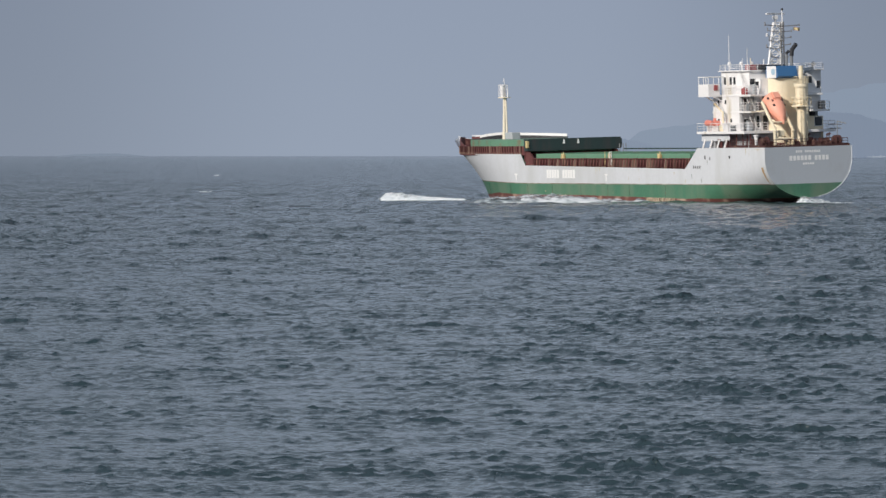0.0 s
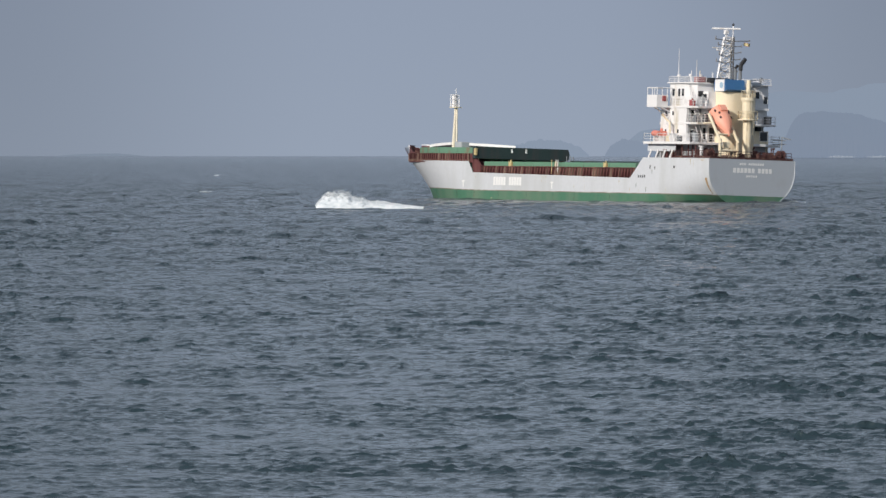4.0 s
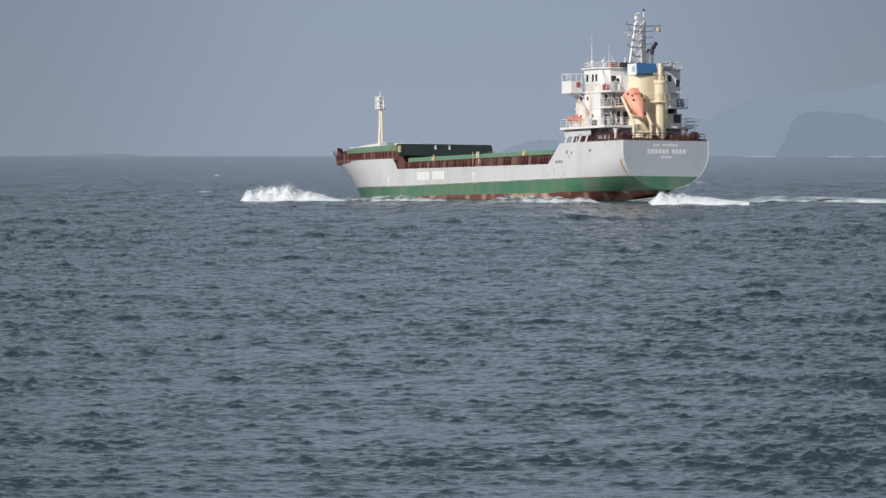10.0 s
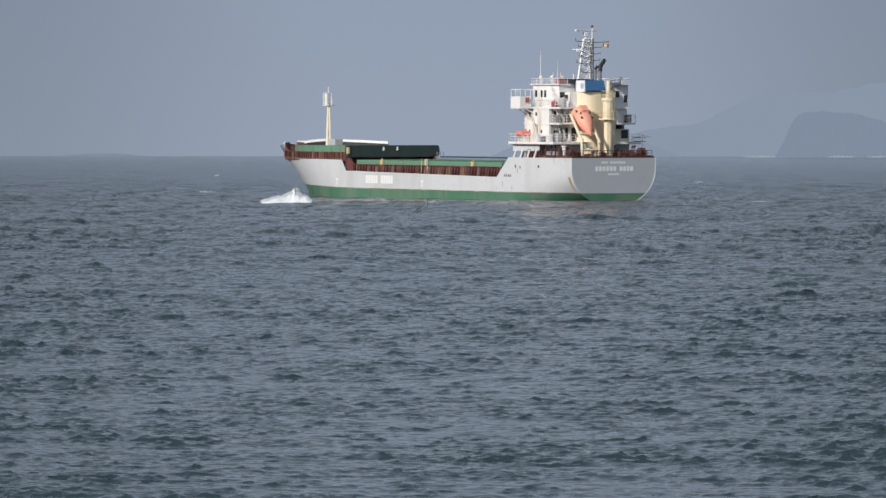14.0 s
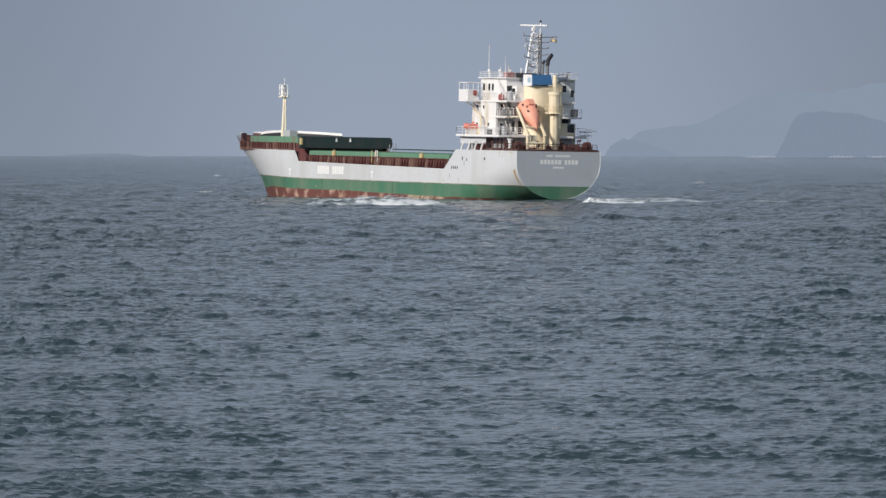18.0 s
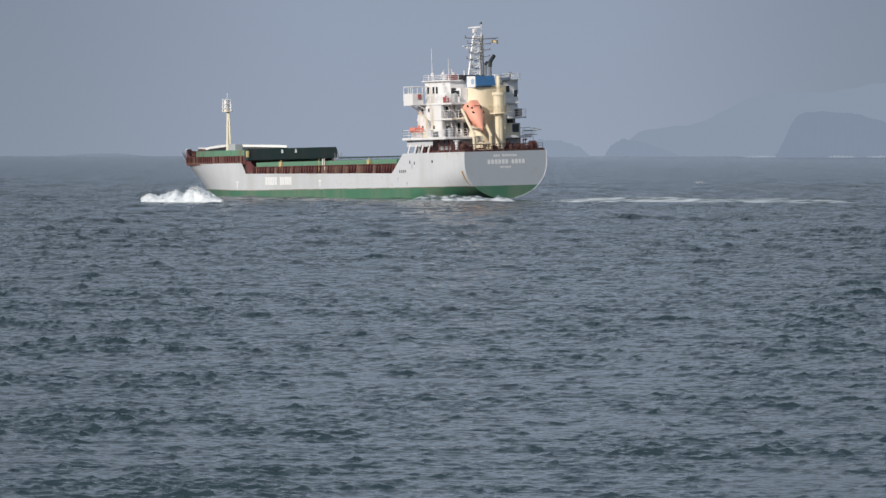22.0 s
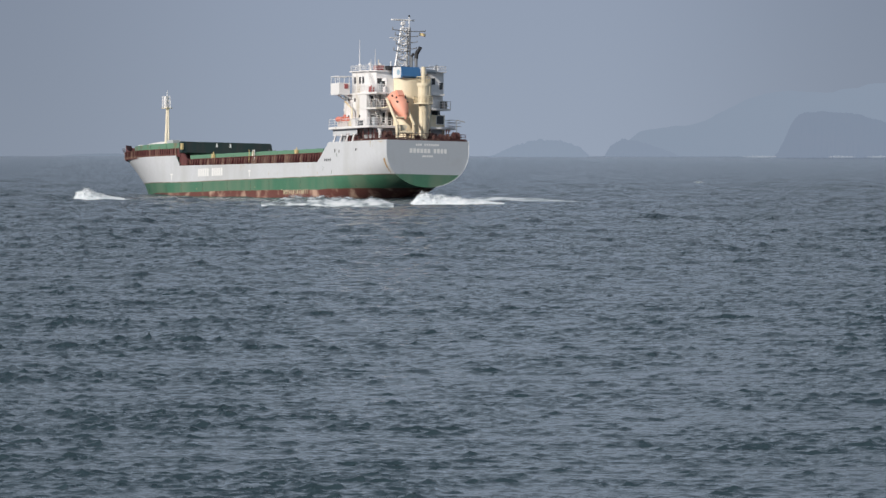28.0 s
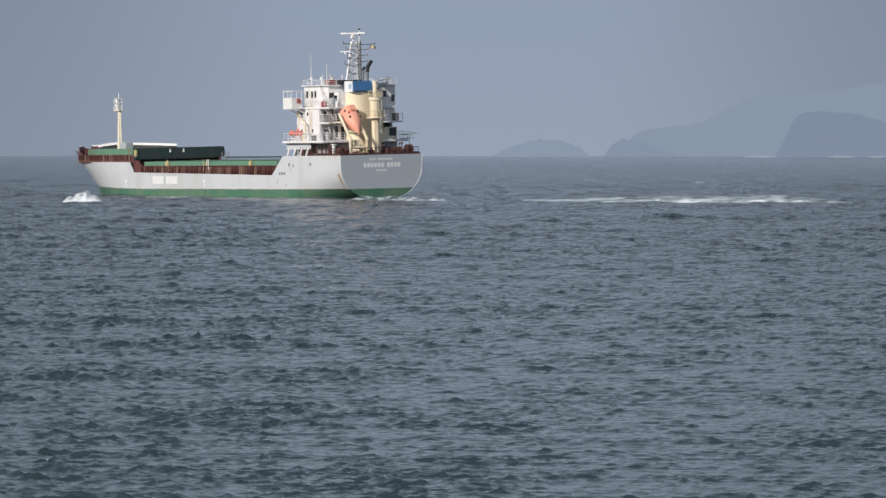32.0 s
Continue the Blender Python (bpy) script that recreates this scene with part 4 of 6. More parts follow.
# ladders between the decks on the port side
for x0, y0, z0, x1, y1, z1 in ((6.8, 4.8, C, 8.0, 4.9, ROOF + 0.1), (5.6, 4.6, B, 7.2, 4.6, C), (9.6, 6.4, A, 12.0, 5.9, 12.9), (5.4, 4.4, A, 6.9, 4.4, B)):
    bm = fresh()
    tube(bm, (x0, y0 - 0.3, z0), (x1, y1 - 0.3, z1), 0.05)
    ladder = part("ladder", bm, WHITE, house, "white steel ladder")
    bm = fresh()
    tube(bm, (x0, y0 + 0.3, z0), (x1, y1 + 0.3, z1), 0.05)
    part("stile", bm, WHITE, ladder)
    n = int((z1 - z0) / 0.28)
    bm = fresh()
    tube(bm, (0, -0.3, 0), (0, 0.3, 0), 0.03, seg=4)
    rung = part("rung", bm, WHITE, ladder)
    rung.matrix_basis = pose(x0 + (x1 - x0) / n, y0 + (y1 - y0) / n, z0 + (z1 - z0) / n)
    for k in range(2, n):
        again(rung, (x0 + (x1 - x0) * k / n, y0 + (y1 - y0) * k / n, z0 + (z1 - z0) * k / n), ladder)
# roof gear
for x, y, h, r in ((11.6, 4.4, 4.6, 0.05), (7.4, 4.3, 3.0, 0.05), (8.6, 4.3, 1.6, 0.06)):
    bm = fresh()
    tube(bm, (x, y, ROOF + 0.1), (x, y, ROOF + 0.1 + h), r * 1.3, r * 0.5, seg=6)
    part("whip_aerial", bm, WHITE, house, "thin white whip aerial")
for x, y in ((11.7, 4.3), (8.7, 4.4), (9.9, 2.0)):
    bm = fresh()
    tube(bm, (x, y, ROOF + 0.1), (x, y, ROOF + 0.9), 0.06)
    bmesh.ops.create_uvsphere(bm, u_segments=10, v_segments=7, radius=0.24, matrix=Matrix.Translation((x, y, ROOF + 1.05)))
    part("aerial_dome", bm, WHITE, house, smooth=True)
for y0, y1, m in ((2.6, 3.9, RED), (1.2, 2.0, COAMING)):
    bm = fresh()
    box(bm, 7.6, 8.6, y0, y1, ROOF + 0.16, ROOF + 0.85, 0.05)
    part("roof_locker", bm, m, house, "dull red locker on the wheelhouse roof")
for x, y, h in ((8.0, 3.4, 1.7), (7.5, 1.7, 1.5), (9.0, 2.6, 1.3)):
    bm = fresh()
    tube(bm, (x, y, ROOF), (x, y, ROOF + h), 0.09, seg=6)
    part("vent_pipe", bm, WHITE, house)

YARD = material("yard_grey_paint", (0.20, 0.19, 0.18), 0.55, grain=0.08)
# main mast: white tapering frame and a dark ladder pole, with yards
bm = fresh()
base, topz = 17.0, 23.0
cor = []
for z, w, cy in ((base, 0.95, 0.35), (topz, 0.62, -0.5)):
    cor.append([(7.6 - w * 0.5, cy - w, z), (7.6 - w * 0.5, cy + w, z), (8.6 - (1 - w) * 0.3, cy, z)])
for p, q in zip(cor[0], cor[1]):
    tube(bm, p, q, 0.15, 0.11)
for k in range(7):
    u = k / 6
    ring = [Vector(p).lerp(Vector(q), u) for p, q in zip(cor[0], cor[1])]
    for a in range(3):
        tube(bm, ring[a], ring[(a + 1) % 3], 0.08)
    if k < 6:
        nxt = [Vector(p).lerp(Vector(q), (k + 1) / 6) for p, q in zip(cor[0], cor[1])]
        tube(bm, ring[0], nxt[1], 0.10)
        tube(bm, ring[1], nxt[0], 0.10)
part("main_mast", bm, WHITE, house, "white lattice radar mast")
bm = fresh()
tube(bm, (7.0, -1.15, base), (7.0, -1.15, 23.1), 0.10)
tube(bm, (7.0, -0.7, base), (7.0, -0.7, 23.1), 0.05)
for k in range(18):
    tube(bm, (7.0, -1.15, base + 0.3 * k + 0.4), (7.0, -0.7, base + 0.3 * k + 0.4), 0.03, seg=4)
part("ladder_pole", bm, DIM_STEEL, house, "dark ladder pole of the mast")
for z, y0, y1, r in ((22.5, -3.6, 1.7, 0.06), (21.75, -2.4, 1.3, 0.05), (20.95, -2.3, -0.7, 0.05), (20.5, -1.0, 1.1, 0.05), (20.05, -2.2, -0.7, 0.05), (19.6, -1.0, 1.5, 0.055), (19.1, -2.0, -0.7, 0.045), (18.4, -1.8, 0.9, 0.045)):
    bm = fresh()
    tube(bm, (7.0, y0, z + 0.14), (7.0, (y0 + y1) / 2, z), r)
    tube(bm, (7.0, (y0 + y1) / 2, z), (7.0, y1, z + 0.22), r)
    tube(bm, (7.0, y1, z + 0.1), (7.0, y1, z + 0.6), r * 1.3)
    tube(bm, (7.0, y0, z), (7.0, y0, z + 0.3), r * 1.3)
    part("yard", bm, YARD, house, "dull grey signal yard")
bm = fresh()
tube(bm, (7.6, -0.3, 23.0), (7.6, -0.3, 24.0), 0.14)
box(bm, 7.35, 7.85, -0.6, 0.0, 23.4, 23.92, 0.05)
part("radar_pedestal", bm, WHITE, house, "white radar turning gear on the mast top")
bm = fresh()
box(bm, -0.16, 0.16, -1.9, 1.9, 0.0, 0.22, 0.04)
scanner = part("radar_scanner", bm, WHITE, house, "white turning radar scanner bar")
scanner.matrix_basis = pose(7.6, -0.3, 24.04)
bm = fresh()
box(bm, 7.25, 7.45, 0.1, 1.3, 21.2, 21.34, 0.03)
tube(bm, (7.35, 1.2, 21.3), (7.35, 1.2, 21.48), 0.12, seg=8)
part("scanner_bracket", bm, WHITE, house)
bm = fresh()
box(bm, -0.1, 0.1, -0.75, 0.75, 0.0, 0.14, 0.03)
lower_scanner = part("lower_scanner", bm, WHITE, house, "small white turning radar scanner")
lower_scanner.matrix_basis = pose(7.35, 1.2, 21.49)
bm = fresh()
tube(bm, (7.2, -1.1, 22.5), (7.2, -1.1, 24.6), 0.08)
part("top_pole", bm, WHITE, house)
bm = fresh()
bmesh.ops.create_uvsphere(bm, u_segments=8, v_segments=6, radius=0.17, matrix=Matrix.Translation((7.2, -1.1, 24.7)))
part("mast_light", bm, BLACK, house, smooth=True)
flag = new("flag")
flag.parent = house
for z0, z1, m in ((22.33, 22.39, FLAG_RED), (22.01, 22.33, FLAG_YELLOW), (21.95, 22.01, FLAG_RED)):
    bm = fresh()
    prev = None
    for k in range(8):
        y = -2.65 - k * 0.15
        x = 6.95 + 0.08 * math.sin(k * 1.1)
        dz = -0.012 * k + 0.03 * math.sin(k * 0.9)
        cur = [bm.verts.new((x + o, y, z + dz)) for o in (0, 0.02) for z in (z0, z1)]
        if prev:
            bm.faces.new((prev[0], cur[0], cur[1], prev[1]))
            bm.faces.new((prev[2], cur[2], cur[3], prev[3]))
        prev = cur
    part("flag_stripe", bm, m, flag)

# ---- free-fall lifeboat on its slip ----
DARK_ORANGE = material("faded_red_rubber", (0.45, 0.16, 0.11), 0.7, grain=0.08)
lifeboat = new("lifeboat")
lifeboat.parent = ship
tagged(lifeboat, "orange enclosed free-fall lifeboat tilted on its slip")
low, high = Vector((1.35, 2.80, 9.85)), Vector((4.45, 2.80, 13.05))
axis = (high - low).normalized()
up = Vector((-axis.z, 0, axis.x))
bm = fresh()
rings = []
LL = (high - low).length
for u in np.linspace(0, 1, 13):
    w = 1.32 * max(1 - abs(1 - u / 0.62) ** 1.35, 0.03) ** 0.85 if u < 0.62 else 1.32 - 0.25 * (u - 0.62)
    hgt = 1.35 * (max(1 - abs(1 - u / 0.55) ** 1.5, 0.04) ** 0.75 if u < 0.55 else 1.0)
    ring = []
    for a in np.linspace(0, 2 * math.pi, 16, endpoint=False):
        c, s = math.cos(a), math.sin(a)
        lift = hgt * (1.0 * s if s > 0 else 0.85 * s)
        ring.append(bm.verts.new(low + axis * (u * LL) + Vector((0, 1, 0)) * (w * c) + up * lift))
    rings.append(ring)
for p, q in zip(rings[:-1], rings[1:]):
    for k in range(16):
        bm.faces.new((p[k], p[(k + 1) % 16], q[(k + 1) % 16], q[k]))
bm.faces.new(rings[0]), bm.faces.new(rings[-1])
part("boat_shell", bm, ORANGE, lifeboat, "orange glass-fibre boat shell", smooth=True)
bm = fresh()
c = low + axis * (LL * 0.86) + up * 1.15
m = Matrix.Translation(c) @ Matrix((axis, (0, 1, 0), up)).transposed().to_4x4()
r = bmesh.ops.create_cube(bm, size=1.0, matrix=m @ Matrix.Diagonal((1.3, 1.3, 0.7, 1)))
bmesh.ops.bevel(bm, geom=bm.edges[:], offset=0.16, segments=2, affect="EDGES")
part("conning_tower", bm, ORANGE, lifeboat)
for e in (-1.0, 1.0):
    bm = fresh()
    for k in range(9):
        u0, u1 = 0.18 + k * 0.085, 0.18 + (k + 1) * 0.085
        p = low + axis * (u0 * LL) + Vector((0, e * (1.32 if u0 > 0.62 else 1.32 * max(1 - abs(1 - u0 / 0.62) ** 1.35, 0.03) ** 0.85) * 1.0, 0))
        q = low + axis * (u1 * LL) + Vector((0, e * (1.32 if u1 > 0.62 else 1.32 * max(1 - abs(1 - u1 / 0.62) ** 1.35, 0.03) ** 0.85) * 1.0, 0))
        tube(bm, p, q, 0.07, seg=6)
    part("fender", bm, DARK_ORANGE, lifeboat, "darker rubbing strake along the boat")
bm = fresh()
tube(bm, low + axis * (LL * 0.98) + up * 0.2, low + axis * (LL * 1.10) + up * 0.2, 0.3, 0.22, seg=12)
part("propeller_nozzle", bm, BLACK, lifeboat)
for dy, uu in ((0.0, 0.66), (0.6, 0.72), (-0.6, 0.72), (0.75, 0.55), (-0.75, 0.55), (-0.95, 0.85), (0.95, 0.85)):
    bm = fresh()
    c = low + axis * (LL * uu) + up * (1.22 * math.sqrt(max(0.05, 1 - (dy / 1.32) ** 2)) * (1 if uu > 0.5 else 0.96) + 0.02) + Vector((0, dy, 0))
    m = Matrix.Translation(c) @ Matrix((axis, (0, 1, 0), up)).transposed().to_4x4()
    bmesh.ops.create_cube(bm, size=1.0, matrix=m @ Matrix.Diagonal((0.32, 0.4, 0.12, 1)))
    part("porthole", bm, GLASS, lifeboat)
bm = fresh()
for y in (4.62, 1.9):
    tube(bm, (0.7, y, POOP), (0.7, y, 9.5), 0.22, seg=8)
    tube(bm, (0.5, y, 8.9), (3.6, y, 12.75), 0.2, seg=8)
    tube(bm, (2.7, y, 11.6), (4.9, y, 11.5), 0.11, seg=6)
tube(bm, (0.7, 4.72, 7.95), (0.7, 2.0, 7.95), 0.18, seg=6)
tube(bm, (0.7, 4.72, 7.05), (0.7, 2.0, 7.05), 0.16, seg=6)
tube(bm, (1.5, 4.62, 10.1), (1.5, 1.9, 10.1), 0.1, seg=6)
part("launching_slip", bm, CREAM, ship, "cream launching slip and legs under the lifeboat", smooth=True)
bm = fresh()
box(bm, 0.9, 1.5, 3.0, 3.75, 8.2, 9.05, 0.04)
part("slip_panel", bm, CREAM, ship)

# orange inflatable on the boat deck with its davit
bm = fresh()
for y in (5.9, 6.75):
    tube(bm, (12.2, y, 10.1), (13.7, y, 10.1), 0.34, seg=12)
    tube(bm, (13.6, y, 10.1), (14.3, 6.32, 10.35), 0.34, 0.2, seg=12)
box(bm, 12.0, 13.9, 5.95, 6.7, 9.75, 10.05)
tube(bm, (12.4, 6.3, 10.0), (12.4, 6.3, 10.75), 0.2, seg=8)
part("rescue_boat", bm, RESCUE_RED, ship, "small orange-red rescue boat on the boat deck", smooth=True)
bm = fresh()
box(bm, 12.2, 12.4, 5.9, 6.8, A, 9.9)
box(bm, 13.4, 13.6, 5.9, 6.8, A, 9.9)
part("boat_cradle", bm, WHITE, ship)
bm = fresh()
tube(bm, (10.4, 6.3, A), (10.4, 6.3, 11.6), 0.16)
tube(bm, (10.4, 6.3, 11.5), (12.2, 6.4, 12.6), 0.12)
box(bm, 9.9, 10.9, 6.0, 6.6, A, 9.9, 0.05)
part("davit", bm, CREAM, ship, "cream boat davit")
for x, y, z, w, h, m in ((8.6, 6.2, A, 0.9, 1.1, WHITE), (7.2, 6.3, A, 0.7, 0.8, STEEL), (6.0, 5.9, A, 0.9, 1.0, WHITE), (5.0, 5.2, A, 0.6, 1.2, GREY_HOUSE)):
    bm = fresh()
    box(bm, x, x + w, y, y + 0.6, z, z + h, 0.05)
    part("deck_locker", bm, m, ship)

# ---- poop deck gear ----
DARK_RUST = material("dark_rusty_steel", (0.075, 0.030, 0.028), 0.75, stain=(0.17, 0.10, 0.07), amount=0.2, scale=2.0, grain=0.15)
for k in range(4):
    bm = fresh()
    x = 14.4 - k * 1.75
    tube(bm, (x, 6.95, POOP), (x - 0.1, 6.62, 7.95), 0.12, seg=6)
    part("deck_strut", bm, WHITE, ship, "white slanting strut under the boat deck")
bm = fresh()
box(bm, 8.5, 15.3, 6.45, 6.55, 7.75, A - 0.342, 0.02)
part("deck_apron", bm, HULL_WHITE, ship, "grey-white apron plate under the boat deck")
bm = fresh()
for s in (1, -1):
    for x0, x1 in ((0.1, 4), (4, 8.5)):
        box(bm, x0, x1, *sorted((s * (half(x0, 6.9) - 0.28), s * (half(x0, 6.9) - 0.2))), POOP, 7.15)
box(bm, 0.12, 0.2, -6.35, 6.35, POOP, 7.12)
part("poop_bulwark", bm, DARK_RUST, ship, "low rust-red bulwark round the stern")
railing([(9.0, 6.6, POOP), (0.3, 6.35, POOP), (0.3, -6.35, POOP), (9.0, -6.6, POOP)], 1.0, ship, 3, 1.3, DARK_RUST)
rng = random.Random(11)
for x, y, w, h in ((2.2, 5.3, 1.1, 1.0), (1.4, -2.2, 0.9, 0.8), (2.2, -3.9, 1.2, 1.0), (1.6, -5.5, 0.7, 1.25), (3.4, 4.6, 0.9, 1.3), (3.0, -3.0, 0.8, 0.7), (1.2, 1.0, 0.6, 0.7), (1.3, -4.8, 0.6, 0.7)):
    bm = fresh()
    box(bm, x - w * 0.4, x + w * 0.4, y - w * 0.45, y + w * 0.45, POOP, POOP + h * 0.45, 0.05)
    tube(bm, (x, y - w * 0.5, POOP + h * 0.6), (x, y + w * 0.5, POOP + h * 0.6), h * 0.36, seg=12)
    for e in (-0.5, 0.5):
        tube(bm, (x, y + e * w - 0.05, POOP + h * 0.6), (x, y + e * w + 0.05, POOP + h * 0.6), h * 0.5, seg=14)
    part("mooring_winch", bm, DARK_RUST, ship, "rust-red mooring winch on the poop")
for x, y in ((6.2, 6.0), (7.4, 6.2), (4.4, 6.0), (8.9, 6.2), (5.3, 5.9)):
    bm = fresh()
    tube(bm, (x, y, POOP), (x, y, 8.66), 0.09)
    tube(bm, (x + 0.4, y - 0.3, POOP), (x, y, 8.0), 0.06)
    part("deck_pillar", bm, COAMING, ship, "rust-red pillar under the boat deck")
for x, y, r, h, m in ((9.6, 6.2, 0.38, 0.9, COAMING), (11.0, 6.3, 0.45, 1.0, COAMING), (3.2, 5.9, 0.4, 1.5, WHITE), (12.6, 6.2, 0.35, 1.0, GREY_HOUSE)):
    bm = fresh()
    tube(bm, (x, y, POOP), (x, y, POOP + h), r * 0.6, seg=10)
    tube(bm, (x, y, POOP + h), (x, y, POOP + h + 0.15), r, seg=10)
    part("vent_mushroom", bm, m, ship)
# small boat boom at the starboard quarter
bm = fresh()
tube(bm, (2.5, -6.2, POOP), (2.5, -6.2, 10.0), 0.06)
tube(bm, (2.5, -6.2, 10.0), (1.6, -7.0, 9.7), 0.07)
tube(bm, (3.8, -5.6, 9.6), (2.5, -6.9, 9.6), 0.06)
tube(bm, (3.8, -5.6, 9.1), (2.5, -6.9, 9.1), 0.06)
part("stern_davit", bm, STEEL, ship, "grey davit at the starboard quarter")
for k in range(36):
    x, y = rng.uniform(0.8, 3.6), rng.uniform(-6.2, 6.1)
    bm = fresh()
    if k % 3 == 0:
        for e in (-0.25, 0.25):
            tube(bm, (x, y + e, POOP), (x, y + e, POOP + 0.55), 0.12, seg=8)
            tube(bm, (x, y + e, POOP + 0.55), (x, y + e, POOP + 0.62), 0.17, seg=8)
        box(bm, x - 0.2, x + 0.2, y - 0.45, y + 0.45, POOP, POOP + 0.08)
        part("bollard", bm, DARK_RUST, ship, "rusty twin mooring bollard")
    elif k % 3 == 1:
        h = rng.uniform(0.5, 1.3)
        box(bm, x - 0.2, x + 0.2, y - rng.uniform(0.15, 0.5), y + rng.uniform(0.15, 0.5), POOP, POOP + h, 0.04)
        part("deck_box", bm, rng.choice([DARK_RUST, STEEL, COAMING]), ship, "weathered deck box on the poop")
    else:
        h = rng.uniform(0.7, 1.5)
        tube(bm, (x, y, POOP), (x, y, POOP + h), 0.07, seg=6)
        tube(bm, (x, y, POOP + h), (x - 0.2, y, POOP + h + 0.12), 0.12, 0.16, seg=8)
        part("air_pipe", bm, rng.choice([DARK_RUST, STEEL]), ship, "small air pipe on the poop")

# ---- far land with painted haze ----
def land_material(name, color, haze_glow, amount):
    """Far rock and scrub with the haze painted in: a pale glow mixed over the surface."""
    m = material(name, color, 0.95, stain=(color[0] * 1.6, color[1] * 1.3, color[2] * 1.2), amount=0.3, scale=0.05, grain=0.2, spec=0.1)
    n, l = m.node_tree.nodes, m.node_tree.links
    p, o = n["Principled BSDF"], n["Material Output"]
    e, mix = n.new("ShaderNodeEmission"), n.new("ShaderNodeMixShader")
    e.inputs[0].default_value = (*haze_glow, 1)
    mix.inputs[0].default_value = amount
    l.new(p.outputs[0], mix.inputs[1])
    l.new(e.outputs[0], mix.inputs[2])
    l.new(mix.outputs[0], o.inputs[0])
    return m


SCALE_FAR = 1.0 / 10000.0


def hill(name, profile, dist, depth, mat, label, seed):
    """A rugged hill: its skyline is given as (bearing in 1/10000, height in 1/10000) over the sea's edge, with rounded slopes in depth."""
    rng = np.random.default_rng(seed)
    u = np.array([p[0] for p in profile], float)
    h = np.array([p[1] for p in profile], float)
    us = np.linspace(u[0], u[-1], 240)
    hs = np.interp(us, u, h)
    hs = hs + (np.convolve(rng.normal(0, 1, len(us) + 8), np.ones(7) / 7, "same")[4:-4]) * np.clip(hs * 0.10, 0, 2.6)
    bm = fresh()
    rows = []
    nd = 14
    for j in range(nd + 1):
        v = j / nd * 2 - 1
        k = max(1 - abs(v) ** 1.6, 0) ** 0.8
        row = []
        for a, b in zip(us, hs):
            d = dist + v * depth + rng.normal(0, depth * 0.02)
            bump = 1 + 0.12 * noise.noise((a * 0.04, v * 3, seed)) * (1 - k)
            row.append(bm.verts.new((a * SCALE_FAR * d, d, -2 + (b * SCALE_FAR * dist + 2 + EYE * (1 - dist / 5000)) * min(k * bump, 1.0))))
        rows.append(row)
    for p, q in zip(rows[:-1], rows[1:]):
        for i in range(len(us) - 1):
            bm.faces.new((p[i], p[i + 1], q[i + 1], q[i]))
    me = bpy.data.meshes.new(name)
    bmesh.ops.recalc_face_normals(bm, faces=bm.faces)
    bm.to_mesh(me)
    bm.free()
    me.polygons.foreach_set("use_smooth", [True] * len(me.polygons))
    me.materials.append(mat)
    return tagged(new(name, me), label, name, kind="structure")


# each land's own glow colour stands in for the air before it
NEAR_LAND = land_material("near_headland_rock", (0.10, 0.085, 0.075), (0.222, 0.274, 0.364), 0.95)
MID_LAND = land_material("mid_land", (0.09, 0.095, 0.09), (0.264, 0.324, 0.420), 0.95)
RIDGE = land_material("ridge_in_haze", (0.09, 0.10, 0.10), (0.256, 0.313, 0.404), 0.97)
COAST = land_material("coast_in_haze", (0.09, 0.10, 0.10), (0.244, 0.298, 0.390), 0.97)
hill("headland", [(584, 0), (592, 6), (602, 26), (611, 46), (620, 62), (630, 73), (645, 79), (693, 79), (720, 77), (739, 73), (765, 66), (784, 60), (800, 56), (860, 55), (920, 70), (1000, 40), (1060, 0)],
     4300, 60, NEAR_LAND, "dark rocky headland with sea haze painted over it", 3)
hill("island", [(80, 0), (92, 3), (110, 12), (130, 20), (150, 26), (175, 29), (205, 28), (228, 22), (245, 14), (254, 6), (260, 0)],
     4560, 40, MID_LAND, "low rounded island with sea haze painted over it", 4)
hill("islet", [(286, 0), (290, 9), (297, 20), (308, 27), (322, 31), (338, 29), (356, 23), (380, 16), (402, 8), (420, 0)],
     4700, 40, COAST, "low islet with sea haze painted over it", 5)
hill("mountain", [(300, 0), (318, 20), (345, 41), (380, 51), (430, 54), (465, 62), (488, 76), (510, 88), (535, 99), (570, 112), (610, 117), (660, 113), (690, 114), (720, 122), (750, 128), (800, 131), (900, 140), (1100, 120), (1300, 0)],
     4820, 60, RIDGE, "far mountain ridge almost lost in painted haze", 6)
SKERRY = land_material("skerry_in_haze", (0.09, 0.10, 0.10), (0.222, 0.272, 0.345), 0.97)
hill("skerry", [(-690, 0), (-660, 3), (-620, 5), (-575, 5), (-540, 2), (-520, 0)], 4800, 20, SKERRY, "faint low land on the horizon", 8)

